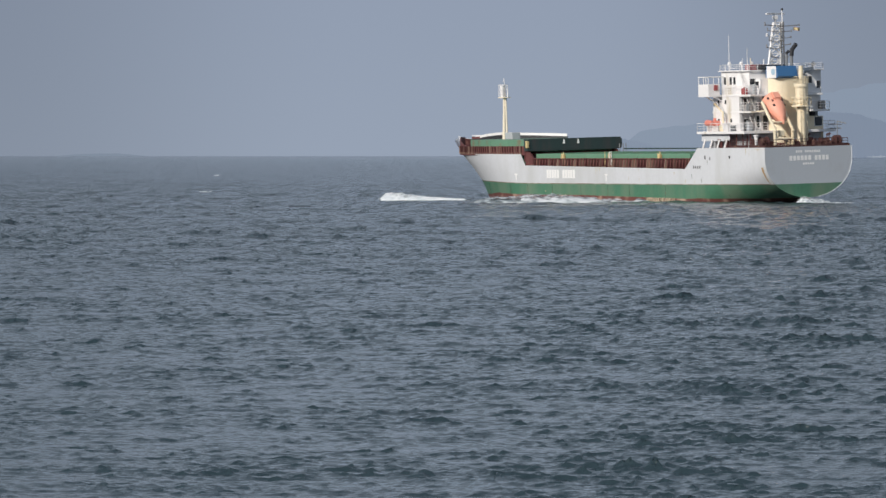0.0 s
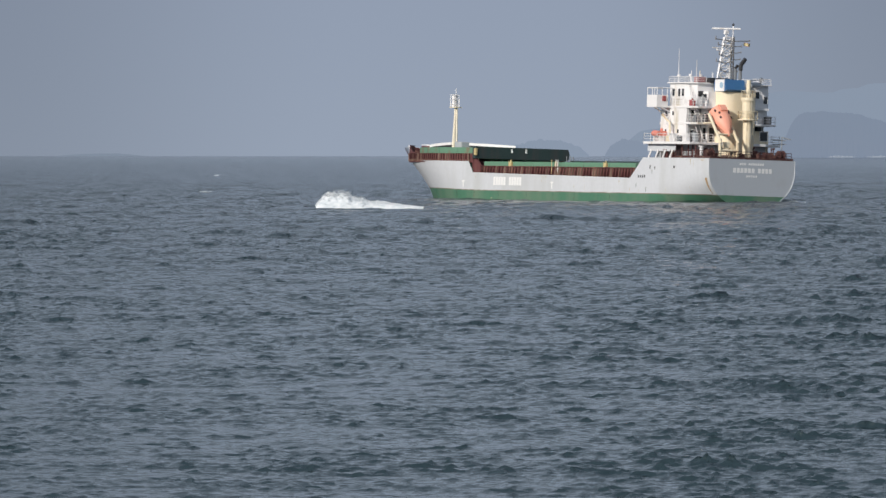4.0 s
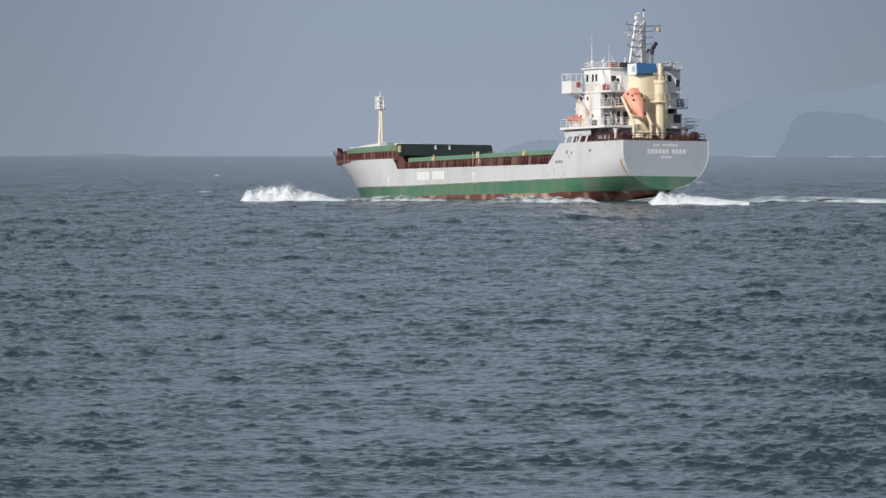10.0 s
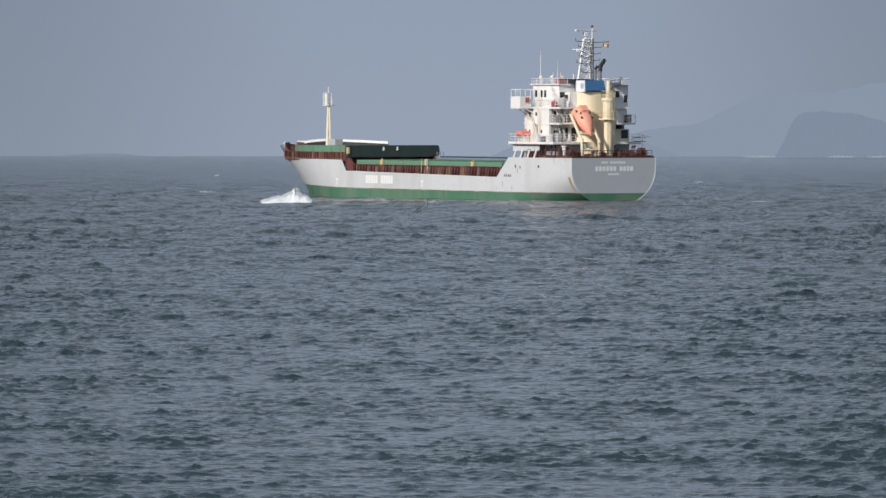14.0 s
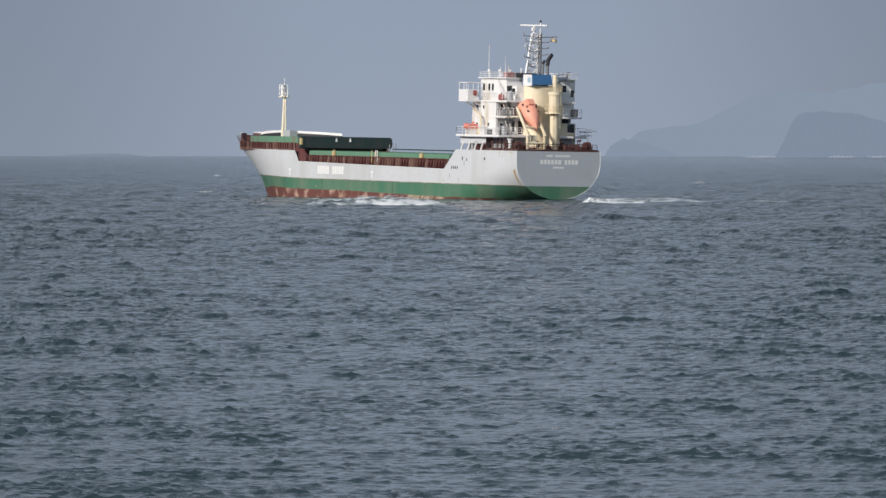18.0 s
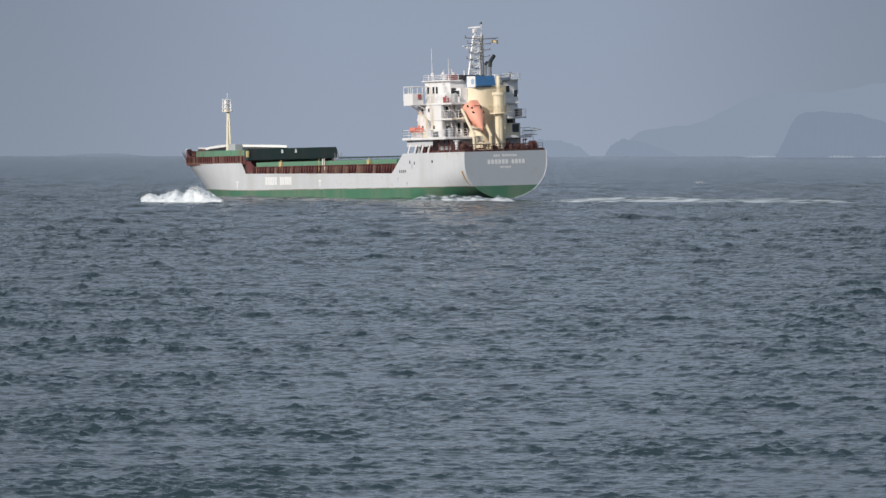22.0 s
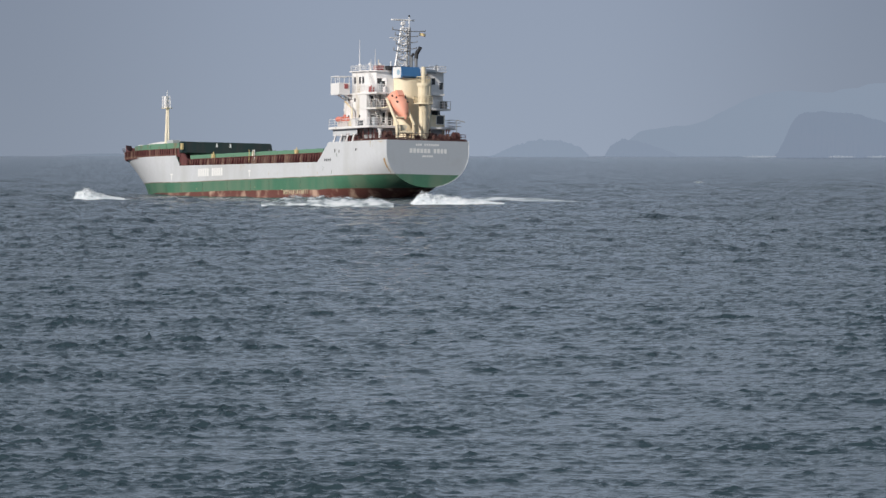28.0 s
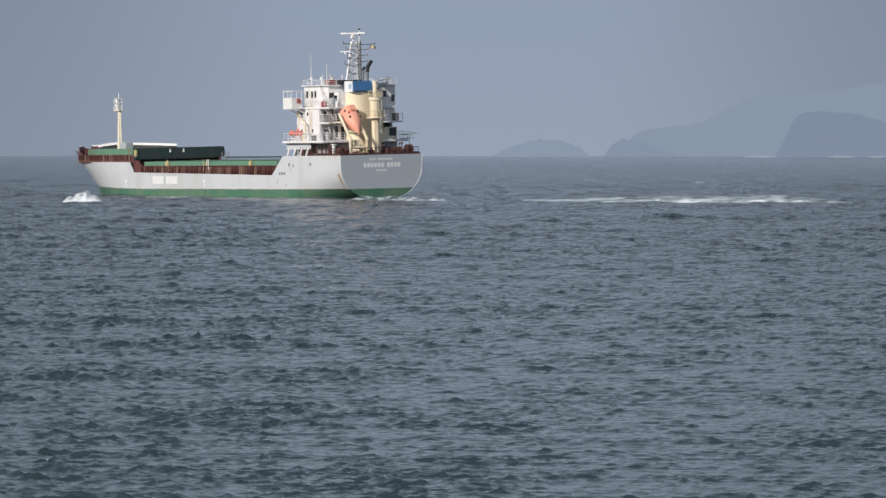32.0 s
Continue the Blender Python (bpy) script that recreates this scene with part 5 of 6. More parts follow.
# ---- foam and spray: rigid clumps that rise out of the sea and sink back ----
def foam_material(name, thick, thin, stretch, solid, mist, most=1.0, still=False):
    """Broken foam: dense white and thin grey-blue parts with gaps between; mist is how far the upper parts dissolve into drops."""
    m = bpy.data.materials.new(name)
    m.use_nodes = True
    n, l = m.node_tree.nodes, m.node_tree.links
    p = n["Principled BSDF"]
    p.inputs["Roughness"].default_value, p.inputs["Specular IOR Level"].default_value = 0.85, 0.2
    tc, mp = n.new("ShaderNodeTexCoord"), n.new("ShaderNodeMapping")
    mp.inputs["Scale"].default_value = stretch
    if still:
        mp.inputs["Rotation"].default_value = (0, 0, radians(34))
        l.new(n.new("ShaderNodeNewGeometry").outputs["Position"], mp.inputs[0])
    else:
        l.new(tc.outputs["Object"], mp.inputs[0])
    broad, fine = n.new("ShaderNodeTexNoise"), n.new("ShaderNodeTexNoise")
    broad.inputs["Scale"].default_value, broad.inputs["Detail"].default_value = 0.55, 4
    fine.inputs["Scale"].default_value, fine.inputs["Detail"].default_value = 2.3, 5
    l.new(mp.outputs[0], broad.inputs[0])
    l.new(mp.outputs[0], fine.inputs[0])
    both = n.new("ShaderNodeMath")
    both.operation = "ADD"
    l.new(broad.outputs[0], both.inputs[0])
    l.new(fine.outputs[0], both.inputs[1])
    dense = n.new("ShaderNodeMapRange")
    dense.inputs[1].default_value, dense.inputs[2].default_value = 0.88, 1.22
    l.new(both.outputs[0], dense.inputs[0])
    mix = n.new("ShaderNodeMix")
    mix.data_type = "RGBA"
    mix.inputs[6].default_value, mix.inputs[7].default_value = (*thin, 1), (*thick, 1)
    l.new(dense.outputs[0], mix.inputs[0])
    l.new(mix.outputs[2], p.inputs["Base Color"])
    sep = n.new("ShaderNodeSeparateXYZ")
    l.new(tc.outputs["Generated"], sep.inputs[0])
    up = n.new("ShaderNodeMapRange")
    up.inputs[1].default_value, up.inputs[2].default_value = 0.45, 1.0
    up.inputs[3].default_value, up.inputs[4].default_value = solid, solid - mist
    l.new(sep.outputs["Z"], up.inputs[0])
    total = n.new("ShaderNodeMath")
    total.operation = "ADD"
    l.new(both.outputs[0], total.inputs[0])
    l.new(up.outputs[0], total.inputs[1])
    cover = n.new("ShaderNodeMapRange")
    cover.inputs[1].default_value, cover.inputs[2].default_value = 0.82, 1.2
    cover.inputs[4].default_value = most
    l.new(total.outputs[0], cover.inputs[0])
    l.new(cover.outputs[0], p.inputs["Alpha"])
    return m


FOAM_WHITE = foam_material("sea_foam", (0.88, 0.90, 0.91), (0.66, 0.71, 0.74), (1.0, 1.0, 1.4), 0.36, 0.50)
WAKE_WHITE = foam_material("thin_wake_foam", (0.70, 0.74, 0.77), (0.40, 0.47, 0.51), (0.16, 0.22, 0.6), 0.12, 0.0, 0.92, still=True)
WASH_WHITE = foam_material("washed_foam", (0.78, 0.81, 0.83), (0.40, 0.47, 0.51), (0.4, 0.4, 1.6), 0.14, 0.15, 0.85)
OCTA = np.array([(1, 0, 0), (-1, 0, 0), (0, 1, 0), (0, -1, 0), (0, 0, 1), (0, 0, -1)], float)
OCTA_FACES = np.array([(0, 2, 4), (2, 1, 4), (1, 3, 4), (3, 0, 4), (2, 0, 5), (1, 2, 5), (3, 1, 5), (0, 3, 5)])


def blob_mesh(name, centres, sizes, flat, rng, mat, sheet=None):
    """Many small uneven drops, and the body of foam under them, joined into one mesh."""
    n = len(centres)
    shape = OCTA[None] * sizes[:, None, None] * np.array([1.3, 1.0, flat])[None, None]
    shape = shape * rng.uniform(0.6, 1.4, (n, 6, 1)) + centres[:, None]
    verts = shape.reshape(-1, 3)
    faces = (OCTA_FACES[None] + (np.arange(n) * 6)[:, None, None]).reshape(-1, 3).tolist()
    if sheet is not None:
        a, b = sheet.shape[:2]
        i, j = np.meshgrid(np.arange(a - 1), np.arange(b - 1), indexing="ij")
        quads = np.stack([i * b + j, (i + 1) * b + j, (i + 1) * b + j + 1, i * b + j + 1], -1).reshape(-1, 4) + len(verts)
        verts = np.concatenate([verts, sheet.reshape(-1, 3)])
        faces += quads.tolist()
    me = bpy.data.meshes.new(name)
    me.from_pydata(verts.tolist(), [], faces)
    me.polygons.foreach_set("use_smooth", [True] * len(me.polygons))
    me.materials.append(mat)
    return me


def crest(u, seed, soft, peak):
    """Uneven height of a foam crest along its length, 0 to 1."""
    rise = 2.2 if 0.3 < soft < 0.6 else 6
    body = math.exp(-((u - peak) / soft) ** 2) * 0.34 + math.exp(-((u - peak) / (soft * 2.4)) ** 2) * 0.26 + 0.36
    ragged = 0.90 + 0.55 * noise.noise((u * 6, seed * 3.1, 0)) + 0.10 * noise.noise((u * 15, seed * 1.7, 4))
    return max(0.0, body * ragged * min(1, u * rise, (1 - u) * 6))


def foam_clump(kind, length, height, depth, count, seed, peak, shift=0.0, outline=()):
    """A ragged crest of foam: kind 'spray' stands high with loose drops, 'roll' is a long low breaker, 'wash' lies thin along the hull."""
    rng = np.random.default_rng(seed)
    spray = kind != "wash"
    soft = {"spray": 0.20, "roll": 0.45, "wash": 0.9}[kind]
    grid = []

    def top(u):
        if not outline:
            return crest(u, seed, soft, peak)
        body = float(np.interp(u, [p[0] for p in outline], [p[1] for p in outline]))
        return body * (0.95 + (0.12 if kind == "roll" else 0.30) * noise.noise((u * 9, seed * 3.1, 0)) + (0.05 if kind == "roll" else 0.12) * noise.noise((u * 24, seed * 1.7, 4)))

    for u in np.linspace(0, 1, 110):
        c = top(u)
        col = []
        for v in np.linspace(-1, 1, 17):
            k = max(0.0, 1 - abs(v) ** 1.5)
            x = (u - 0.5 + shift) * length
            y = v * depth * 0.5
            z = height * c * k * (0.82 + (0.42 if kind == "spray" else 0.28) * noise.noise((x * 0.9, y * 1.0, seed)) + (0.12 if kind == "spray" else 0.06) * noise.noise((x * 2.6, y * 2.6, seed + 9)))
            col.append((x + 0.15 * noise.noise((x * 2, y * 2, seed + 5)), y, z if k > 0 else -0.6))
        grid.append(col)
    n = count * {"spray": 11, "roll": 4, "wash": 3}[kind]
    u = rng.random(n)
    c = np.array([top(a) for a in u])
    v = rng.normal(0, 0.33, n)
    k = np.clip(1 - np.abs(v) ** 1.5, 0, 1)
    z = height * c * k * rng.uniform(0.7, 1.06 if spray else 1.02, n)
    size = rng.uniform(0.015, 0.055, n)
    if spray:
        far = rng.random(n) < 0.09
        z = z + far * np.abs(rng.normal(0, 0.22, n)) * (0.2 + c)
        size = np.where(far, size * 0.45, size)
    x = (u - 0.5 + shift) * length + rng.normal(0, 0.1, n)
    me = blob_mesh("sea_spray", np.stack([x, v * depth * 0.5, z], -1), size, 0.9 if spray else 0.5, rng, FOAM_WHITE if spray else WASH_WHITE, np.array(grid))
    ob = new("sea_spray" if spray else "hull_wash", me)
    return tagged(ob, "white spray thrown up beside the ship" if spray else "thin white foam washing along the hull", "foam", kind="stuff")


def wake_patch(k, rng=np.random.default_rng(40)):
    """The k-th stretch of the thin sheet of broken foam on the ship's track; neighbours run into one another."""
    length, width = 9.0 + 2.0 * rng.random(), 16 + 6 * rng.random()

    def level(x, y):
        s = x + 5.5 * k    # along the whole track
        y = y + 2.2 * noise.noise((s * 0.05, 3.3, 0))
        end = 1 - abs(x / (0.62 * length)) ** 1.8
        edge = max(0.0, 1 - abs(y / (width * 0.5)) ** 2) * max(0.0, end)
        return edge * (0.46 + 0.42 * noise.noise((s * 0.07, y * 0.17, 0.37)) + 0.16 * noise.noise((s * 0.23, y * 0.4, 7)) + 0.05 * noise.noise((s * 1.3, y * 1.2, 3))) - 0.12

    xs, ys = np.linspace(-0.62, 0.62, 60) * length, np.linspace(-0.5, 0.5, 34) * width
    sheet = np.array([[(x, y - 0.7 * x, level(x, y)) for y in ys] for x in xs])    # sheared along the track
    sheet[0, :, 2] = sheet[-1, :, 2] = sheet[:, 0, 2] = sheet[:, -1, 2] = -1.3
    n = 420
    x, y = rng.uniform(-0.55, 0.55, n) * length, rng.normal(0, 0.24, n) * width
    keep = np.array([noise.noise(((a + 5.5 * k) * 0.2, b * 0.6, 11)) for a, b in zip(x, y)]) > 0.05
    x, y = x[keep], y[keep]
    z = np.array([level(a, b) for a, b in zip(x, y)]) + rng.uniform(0, 0.04, len(x))
    me = blob_mesh("wake_foam", np.stack([x, y - 0.7 * x, z], -1), rng.uniform(0.03, 0.08, len(x)), 0.35, rng, WAKE_WHITE, sheet)
    return tagged(new("wake_foam", me), "thin broken wake foam on the water behind the ship", "foam", kind="stuff")


# outlines of crests from the bow's side to the stern's: part of the length, part of the height
FALLING = ((0, 0.1), (0.06, 0.75), (0.15, 1.0), (0.3, 0.7), (0.5, 0.36), (0.8, 0.14), (1, 0))
RISING = ((0, 0), (0.25, 0.16), (0.5, 0.38), (0.66, 0.75), (0.74, 1.0), (0.82, 0.7), (0.9, 0.35), (1, 0.1))
HUMP = ((0, 0), (0.06, 0.55), (0.18, 0.95), (0.32, 1.0), (0.5, 0.75), (0.7, 0.4), (0.88, 0.18), (1, 0))
BOW_WAVE = ((0, 0.1), (0.2, 0.4), (0.45, 0.7), (0.65, 1.0), (0.85, 0.7), (1, 0.1))
RAGGED = ((0, 0.1), (0.1, 0.5), (0.22, 0.3), (0.4, 0.8), (0.52, 0.5), (0.7, 1.0), (0.84, 0.55), (1, 0))
SWELL = ((0, 0.05), (0.18, 0.16), (0.32, 0.42), (0.46, 0.80), (0.60, 1.0), (0.74, 0.8), (0.9, 0.45), (1, 0.05))
WEDGE = ((0, 0.3), (0.05, 0.8), (0.16, 1.0), (0.5, 0.8), (0.8, 0.5), (1, 0.05))
STERN = ((0, 0), (0.05, 0.30), (0.12, 0.80), (0.20, 0.70), (0.38, 0.46), (0.7, 0.26), (1, 0.02))
FOAM = {}
FOAM["A"] = foam_clump("spray", 11.4, 1.0, 5, 510, 1, 0.25, outline=FALLING)
FOAM["B"] = foam_clump("spray", 12.5, 2.4, 5, 520, 2, 0.16, outline=FALLING)
FOAM["C"] = foam_clump("spray", 12.7, 3.0, 5, 663, 3, 0.66, outline=RISING)
FOAM["D"] = foam_clump("spray", 15.0, 2.7, 6, 640, 4, 0.30, outline=HUMP)
FOAM["E"] = foam_clump("spray", 6.5, 1.8, 5, 306, 5, 0.6, outline=BOW_WAVE)
FOAM["F"] = foam_clump("spray", 10.5, 2.1, 5, 430, 6, 0.62, outline=RAGGED)
FOAM["G"] = foam_clump("spray", 9.4, 2.1, 5, 414, 7, 0.35, outline=FALLING)
FOAM["S"] = foam_clump("roll", 21.7, 1.5, 5, 960, 21, 0.45, outline=SWELL)
FOAM["T"] = foam_clump("roll", 8.8, 1.3, 5, 384, 22, 0.35)
FOAM["U"] = foam_clump("roll", 13.4, 1.2, 5, 570, 23, 0.4)
FOAM["H"] = foam_clump("spray", 4.9, 1.3, 4, 224, 8, 0.5)
FOAM["I"] = foam_clump("wash", 17.6, 1.2, 6, 663, 9, 0.5)
FOAM["J"] = foam_clump("wash", 15.8, 1.1, 6, 546, 10, 0.5)
FOAM["K"] = foam_clump("spray", 13.6, 2.0, 5, 459, 11, 0.17, 0.155, outline=STERN)
FOAM["L"] = foam_clump("wash", 4.6, 0.9, 4, 161, 12, 0.7)
FOAM["P"] = foam_clump("roll", 10.2, 1.0, 4, 380, 13, 0.2, outline=WEDGE)
FOAM["N"] = foam_clump("spray", 12.2, 1.9, 5, 408, 14, 0.17, 0.155, outline=STERN)
FOAM["O"] = foam_clump("spray", 13.6, 1.8, 5, 442, 15, 0.17, 0.155, outline=STERN)
FOAM["Q"] = foam_clump("spray", 11.7, 2.2, 5, 380, 16, 0.17, 0.155, outline=STERN)

WAKE = [wake_patch(k) for k in range(13)]

# surf at the foot of the headland, haze painted in as a glow
SURF = land_material("hazy_surf", (0.7, 0.72, 0.74), (0.30, 0.355, 0.435), 0.82)
for x, y, n, w in ((243.0, 4270, 420, 11), (298.0, 4235, 160, 8), (326.0, 4236, 120, 6)):
    rng = np.random.default_rng(int(x))
    c = np.stack([x + rng.normal(0, w * 0.5, n), y + rng.normal(0, 3, n), 0.4 + np.abs(rng.normal(0, 0.45, n)) * np.exp(-rng.normal(0, 0.5, n) ** 2)], -1)
    tagged(new("surf", blob_mesh("surf", c, rng.uniform(0.3, 0.7, n), 0.45, rng, SURF)), "pale surf breaking at the foot of the headland", "surf", kind="stuff")

# a few small whitecaps far out
for k, (x, y) in enumerate(((-58, 1450), (-38, 905), (52, 1150))):
    rng = np.random.default_rng(200 + k)
    n = 60
    c = np.stack([x + rng.normal(0, 0.45, n), y + rng.normal(0, 0.8, n), SEA_LEVEL + 0.05 + np.abs(rng.normal(0, 0.10, n))], -1)
    tagged(new("whitecap", blob_mesh("whitecap", c, rng.uniform(0.03, 0.08, n), 0.5, rng, FOAM_WHITE)), "small whitecap breaking on the open sea", "whitecap", kind="stuff")

# ---- movement ----
def motions():
    walk(ship, [(t, pose(x, y, z, rx, ry, rz)) for t, x, y, z, rx, ry, rz in SHIP_ROWS])
    walk(scanner, [(k * 0.4, pose(7.6, -0.3, 24.04, 0, 0, -31 - 193.5 * (k * 0.4 - 29.1))) for k in range(81)])
    walk(lower_scanner, [(k * 0.4, pose(7.35, 1.2, 21.49, 0, 0, -31 - 150 * (k * 0.4 - 29.4))) for k in range(81)])
    walk(sea, [(0, pose(*SEA_FROM, 0)), (32, pose(*SEA_TO, 0))])
    walk(FOAM["A"], [(t, pose(x, y, z)) for t, x, y, z in ((0, -2.7, 768.3, 0.36), (0.5, -6.4, 759.8, 0.01), (1.2, -9.5, 768.3, -1.28), (32, -9.5, 768.3, -1.28))])
    walk(FOAM["B"], [(t, pose(x, y, z)) for t, x, y, z in ((0, -2.7, 691.2, -2.68), (2.2, -2.7, 691.2, -2.68), (3, -5.4, 677.6, -0.63), (4.5, -9.6, 664.5, 0.39), (5, -10.7, 664.5, -0.06), (5.5, -13.0, 677.6, -0.33), (6, -15.6, 684.3, -0.54), (6.5, -17.6, 691.2, -1.22), (7, -19.3, 705.3, -2.68), (32, -19.3, 705.3, -2.68))])
    walk(FOAM["C"], [(t, pose(x, y, z)) for t, x, y, z in ((0, -2.9, 664.5, -3.28), (3.6, -2.9, 664.5, -3.28), (4.5, -6.1, 651.9, -0.70), (5, -6.5, 651.9, -0.26), (5.5, -5.1, 651.9, 0.03), (6, -5.5, 658.1, -0.02), (7, -7.3, 677.6, -0.77), (7.9, -6.6, 705.3, -3.28), (32, -6.6, 705.3, -3.28))])
    walk(FOAM["D"], [(t, pose(x, y, z)) for t, x, y, z in ((0, -13.1, 751.5, -3.18), (6.6, -13.1, 751.5, -3.18), (7, -14.6, 751.5, -1.48), (8, -11.5, 735.5, -0.10), (9, -14.9, 743.4, 0.51), (10, -19.5, 751.5, 0.04), (11, -24.6, 751.5, -1.31), (12, -30.3, 768.3, -3.18), (32, -30.3, 768.3, -3.18))])
    walk(FOAM["E"], [(t, pose(x, y, z)) for t, x, y, z in ((0, -16.5, 735.5, -2.08), (12.3, -16.5, 735.5, -2.08), (13, -17.5, 720.1, -0.02), (14, -20.1, 727.7, 0.32), (15, -22.1, 727.7, 0.24), (16.5, -26.8, 735.5, 0.10), (17, -25.9, 735.5, 0.10), (17.8, -27.4, 751.5, -2.08), (32, -27.4, 751.5, -2.08))])
    walk(FOAM["F"], [(t, pose(x, y, z)) for t, x, y, z in ((0, -32.9, 743.4, -2.68), (20.4, -32.9, 743.4, -2.68), (21, -33.5, 743.4, -1.40), (22, -34.0, 735.5, 0.48), (23, -36.0, 735.5, 0.65), (24, -30.7, 698.2, 0.12), (25, -34.1, 712.6, -0.79), (25.8, -42.0, 804.2, -2.68), (32, -42.0, 804.2, -2.68))])
    walk(FOAM["G"], [(t, pose(x, y, z)) for t, x, y, z in ((0, -42.7, 768.3, -2.38), (26.3, -42.7, 768.3, -2.38), (27.5, -44.5, 768.3, 0.04), (28, -45.5, 768.3, 0.04), (29, -49.1, 768.3, 0.38), (30, -53.9, 768.3, -0.39), (31, -58.5, 785.9, -2.38), (32, -58.5, 785.9, -2.38))])
    walk(FOAM["S"], [(t, pose(x, y, z)) for t, x, y, z in ((0, -6.4, 677.6, -1.98), (6.1, -6.4, 677.6, -1.98), (6.6, -6.4, 677.6, -0.23), (7, -7.6, 677.6, 0.37), (7.6, -6.6, 698.2, -0.35), (8.3, -6.8, 720.1, -1.98), (32, -6.8, 720.1, -1.98))])
    walk(FOAM["T"], [(t, pose(x, y, z)) for t, x, y, z in ((0, 0.1, 691.2, -1.58), (1.1, 0.1, 691.2, -1.58), (1.5, -0.4, 691.2, -0.12), (2, -2.1, 691.2, 0.19), (2.5, -3.6, 691.2, 0.42), (3.4, -6.0, 677.6, -1.58), (32, -6.0, 677.6, -1.58))])
    walk(FOAM["U"], [(t, pose(x, y, z)) for t, x, y, z in ((0, -26.0, 705.3, -1.48), (15.6, -26.0, 705.3, -1.48), (16.5, -26.7, 705.3, 0.39), (17, -25.3, 705.3, 0.16), (17.8, -26.2, 720.1, -1.48), (32, -26.2, 720.1, -1.48))])
    walk(FOAM["H"], [(t, pose(x, y, z)) for t, x, y, z in ((0, -45.5, 743.4, -1.58), (30.8, -45.5, 743.4, -1.58), (32, -47.4, 743.4, 0.28))])
    walk(FOAM["I"], [(t, pose(x, y, z)) for t, x, y, z in ((0, 12.6, 735.5, 0.23), (0.5, 15.9, 735.5, -0.10), (0.9, 16.1, 743.4, -1.48), (5.2, -0.9, 664.5, -1.48), (6, 0.4, 664.5, 0.20), (7, -2.2, 677.6, 0.52), (8, 0.1, 720.1, 0.37), (9, -3.7, 751.5, 0.00), (10, -7.1, 759.8, -0.16), (11, -9.4, 759.8, -1.48), (16, -12.7, 691.2, -1.48), (16.5, -11.3, 691.2, 0.39), (17, -11.3, 691.2, 0.47), (18, -8.4, 705.3, 0.26), (19, -3.2, 720.1, -0.04), (20, -3.2, 735.5, -0.18), (21, -6.4, 759.8, -1.48), (23.4, -27.1, 705.3, -1.48), (24, -26.9, 691.2, 0.24), (25, -25.9, 691.2, 0.24), (26, -24.8, 720.1, -1.48), (32, -24.8, 720.1, -1.48))])
    walk(FOAM["J"], [(t, pose(x, y, z)) for t, x, y, z in ((0, 20.5, 743.4, -0.16), (0.5, 24.9, 720.1, 0.14), (1, 26.2, 705.3, 0.28), (1.5, 25.1, 705.3, 0.05), (2, 24.2, 720.1, -0.10), (3, 20.1, 727.7, -1.38), (8.2, 15.2, 705.3, -1.38), (9, 19.7, 705.3, 0.13), (10, 12.6, 735.5, 0.16), (11, 11.0, 751.5, 0.02), (12, 8.7, 751.5, -0.15), (13, 8.1, 759.8, -1.38), (19.4, 0.5, 751.5, -1.38), (20, -1.1, 751.5, -0.07), (21, 5.7, 751.5, 0.18), (22, 2.2, 759.8, 0.03), (23, 0.5, 768.3, -1.38), (26.8, -12.5, 677.6, -1.38), (27.5, -13.5, 677.6, 0.47), (28, -13.8, 677.6, 0.62), (29, -11.4, 700.0, 0.55), (30, -10.7, 743.4, 0.17), (31, -14.0, 759.8, -0.06), (32, -6.4, 759.8, -0.14))])
    walk(FOAM["K"], [(t, pose(x, y, z)) for t, x, y, z in ((0, 49.3, 727.7, -0.45), (1, 45.2, 705.3, -0.05), (2, 45.2, 698.2, 0.44), (2.5, 45.1, 698.2, 0.13), (4.5, 46.4, 751.5, -0.66), (5, 45.6, 743.4, -0.75), (5.7, 44.6, 735.5, -2.28), (32, 44.6, 735.5, -2.28))])
    walk(FOAM["L"], [(t, pose(x, y, z)) for t, x, y, z in ((0, 48.6, 735.5, -1.18), (5.3, 48.6, 735.5, -1.18), (6, 48.1, 735.5, 0.45), (6.8, 46.2, 720.1, -1.18), (32, 46.2, 720.1, -1.18))])
    walk(FOAM["P"], [(t, pose(x, y, z)) for t, x, y, z in ((0, 41.5, 735.5, -1.40), (6.1, 41.5, 735.5, -1.40), (7, 40.2, 735.5, -0.02), (8, 38.6, 735.5, -1.40), (32, 38.6, 735.5, -1.40))])
    walk(FOAM["N"], [(t, pose(x, y, z)) for t, x, y, z in ((0, 29.4, 684.3, -2.18), (7.2, 29.4, 684.3, -2.18), (8, 31.5, 691.2, -0.02), (9, 29.4, 698.2, -0.08), (10, 29.7, 698.2, 0.54), (11, 28.2, 712.6, -0.13), (12, 28.2, 727.7, -0.84), (13, 31.3, 751.5, -2.18), (32, 31.3, 751.5, -2.18))])
    walk(FOAM["O"], [(t, pose(x, y, z)) for t, x, y, z in ((0, 23.1, 727.7, -2.08), (16, 23.1, 727.7, -2.08), (16.5, 23.0, 727.7, -0.25), (17, 21.8, 727.7, 0.08), (18, 21.9, 727.7, -0.25), (19, 13.5, 720.1, -0.26), (20, 14.5, 720.1, 0.14), (21, 16.1, 743.4, -0.39), (22, 13.1, 743.4, -2.08), (32, 13.1, 743.4, -2.08))])
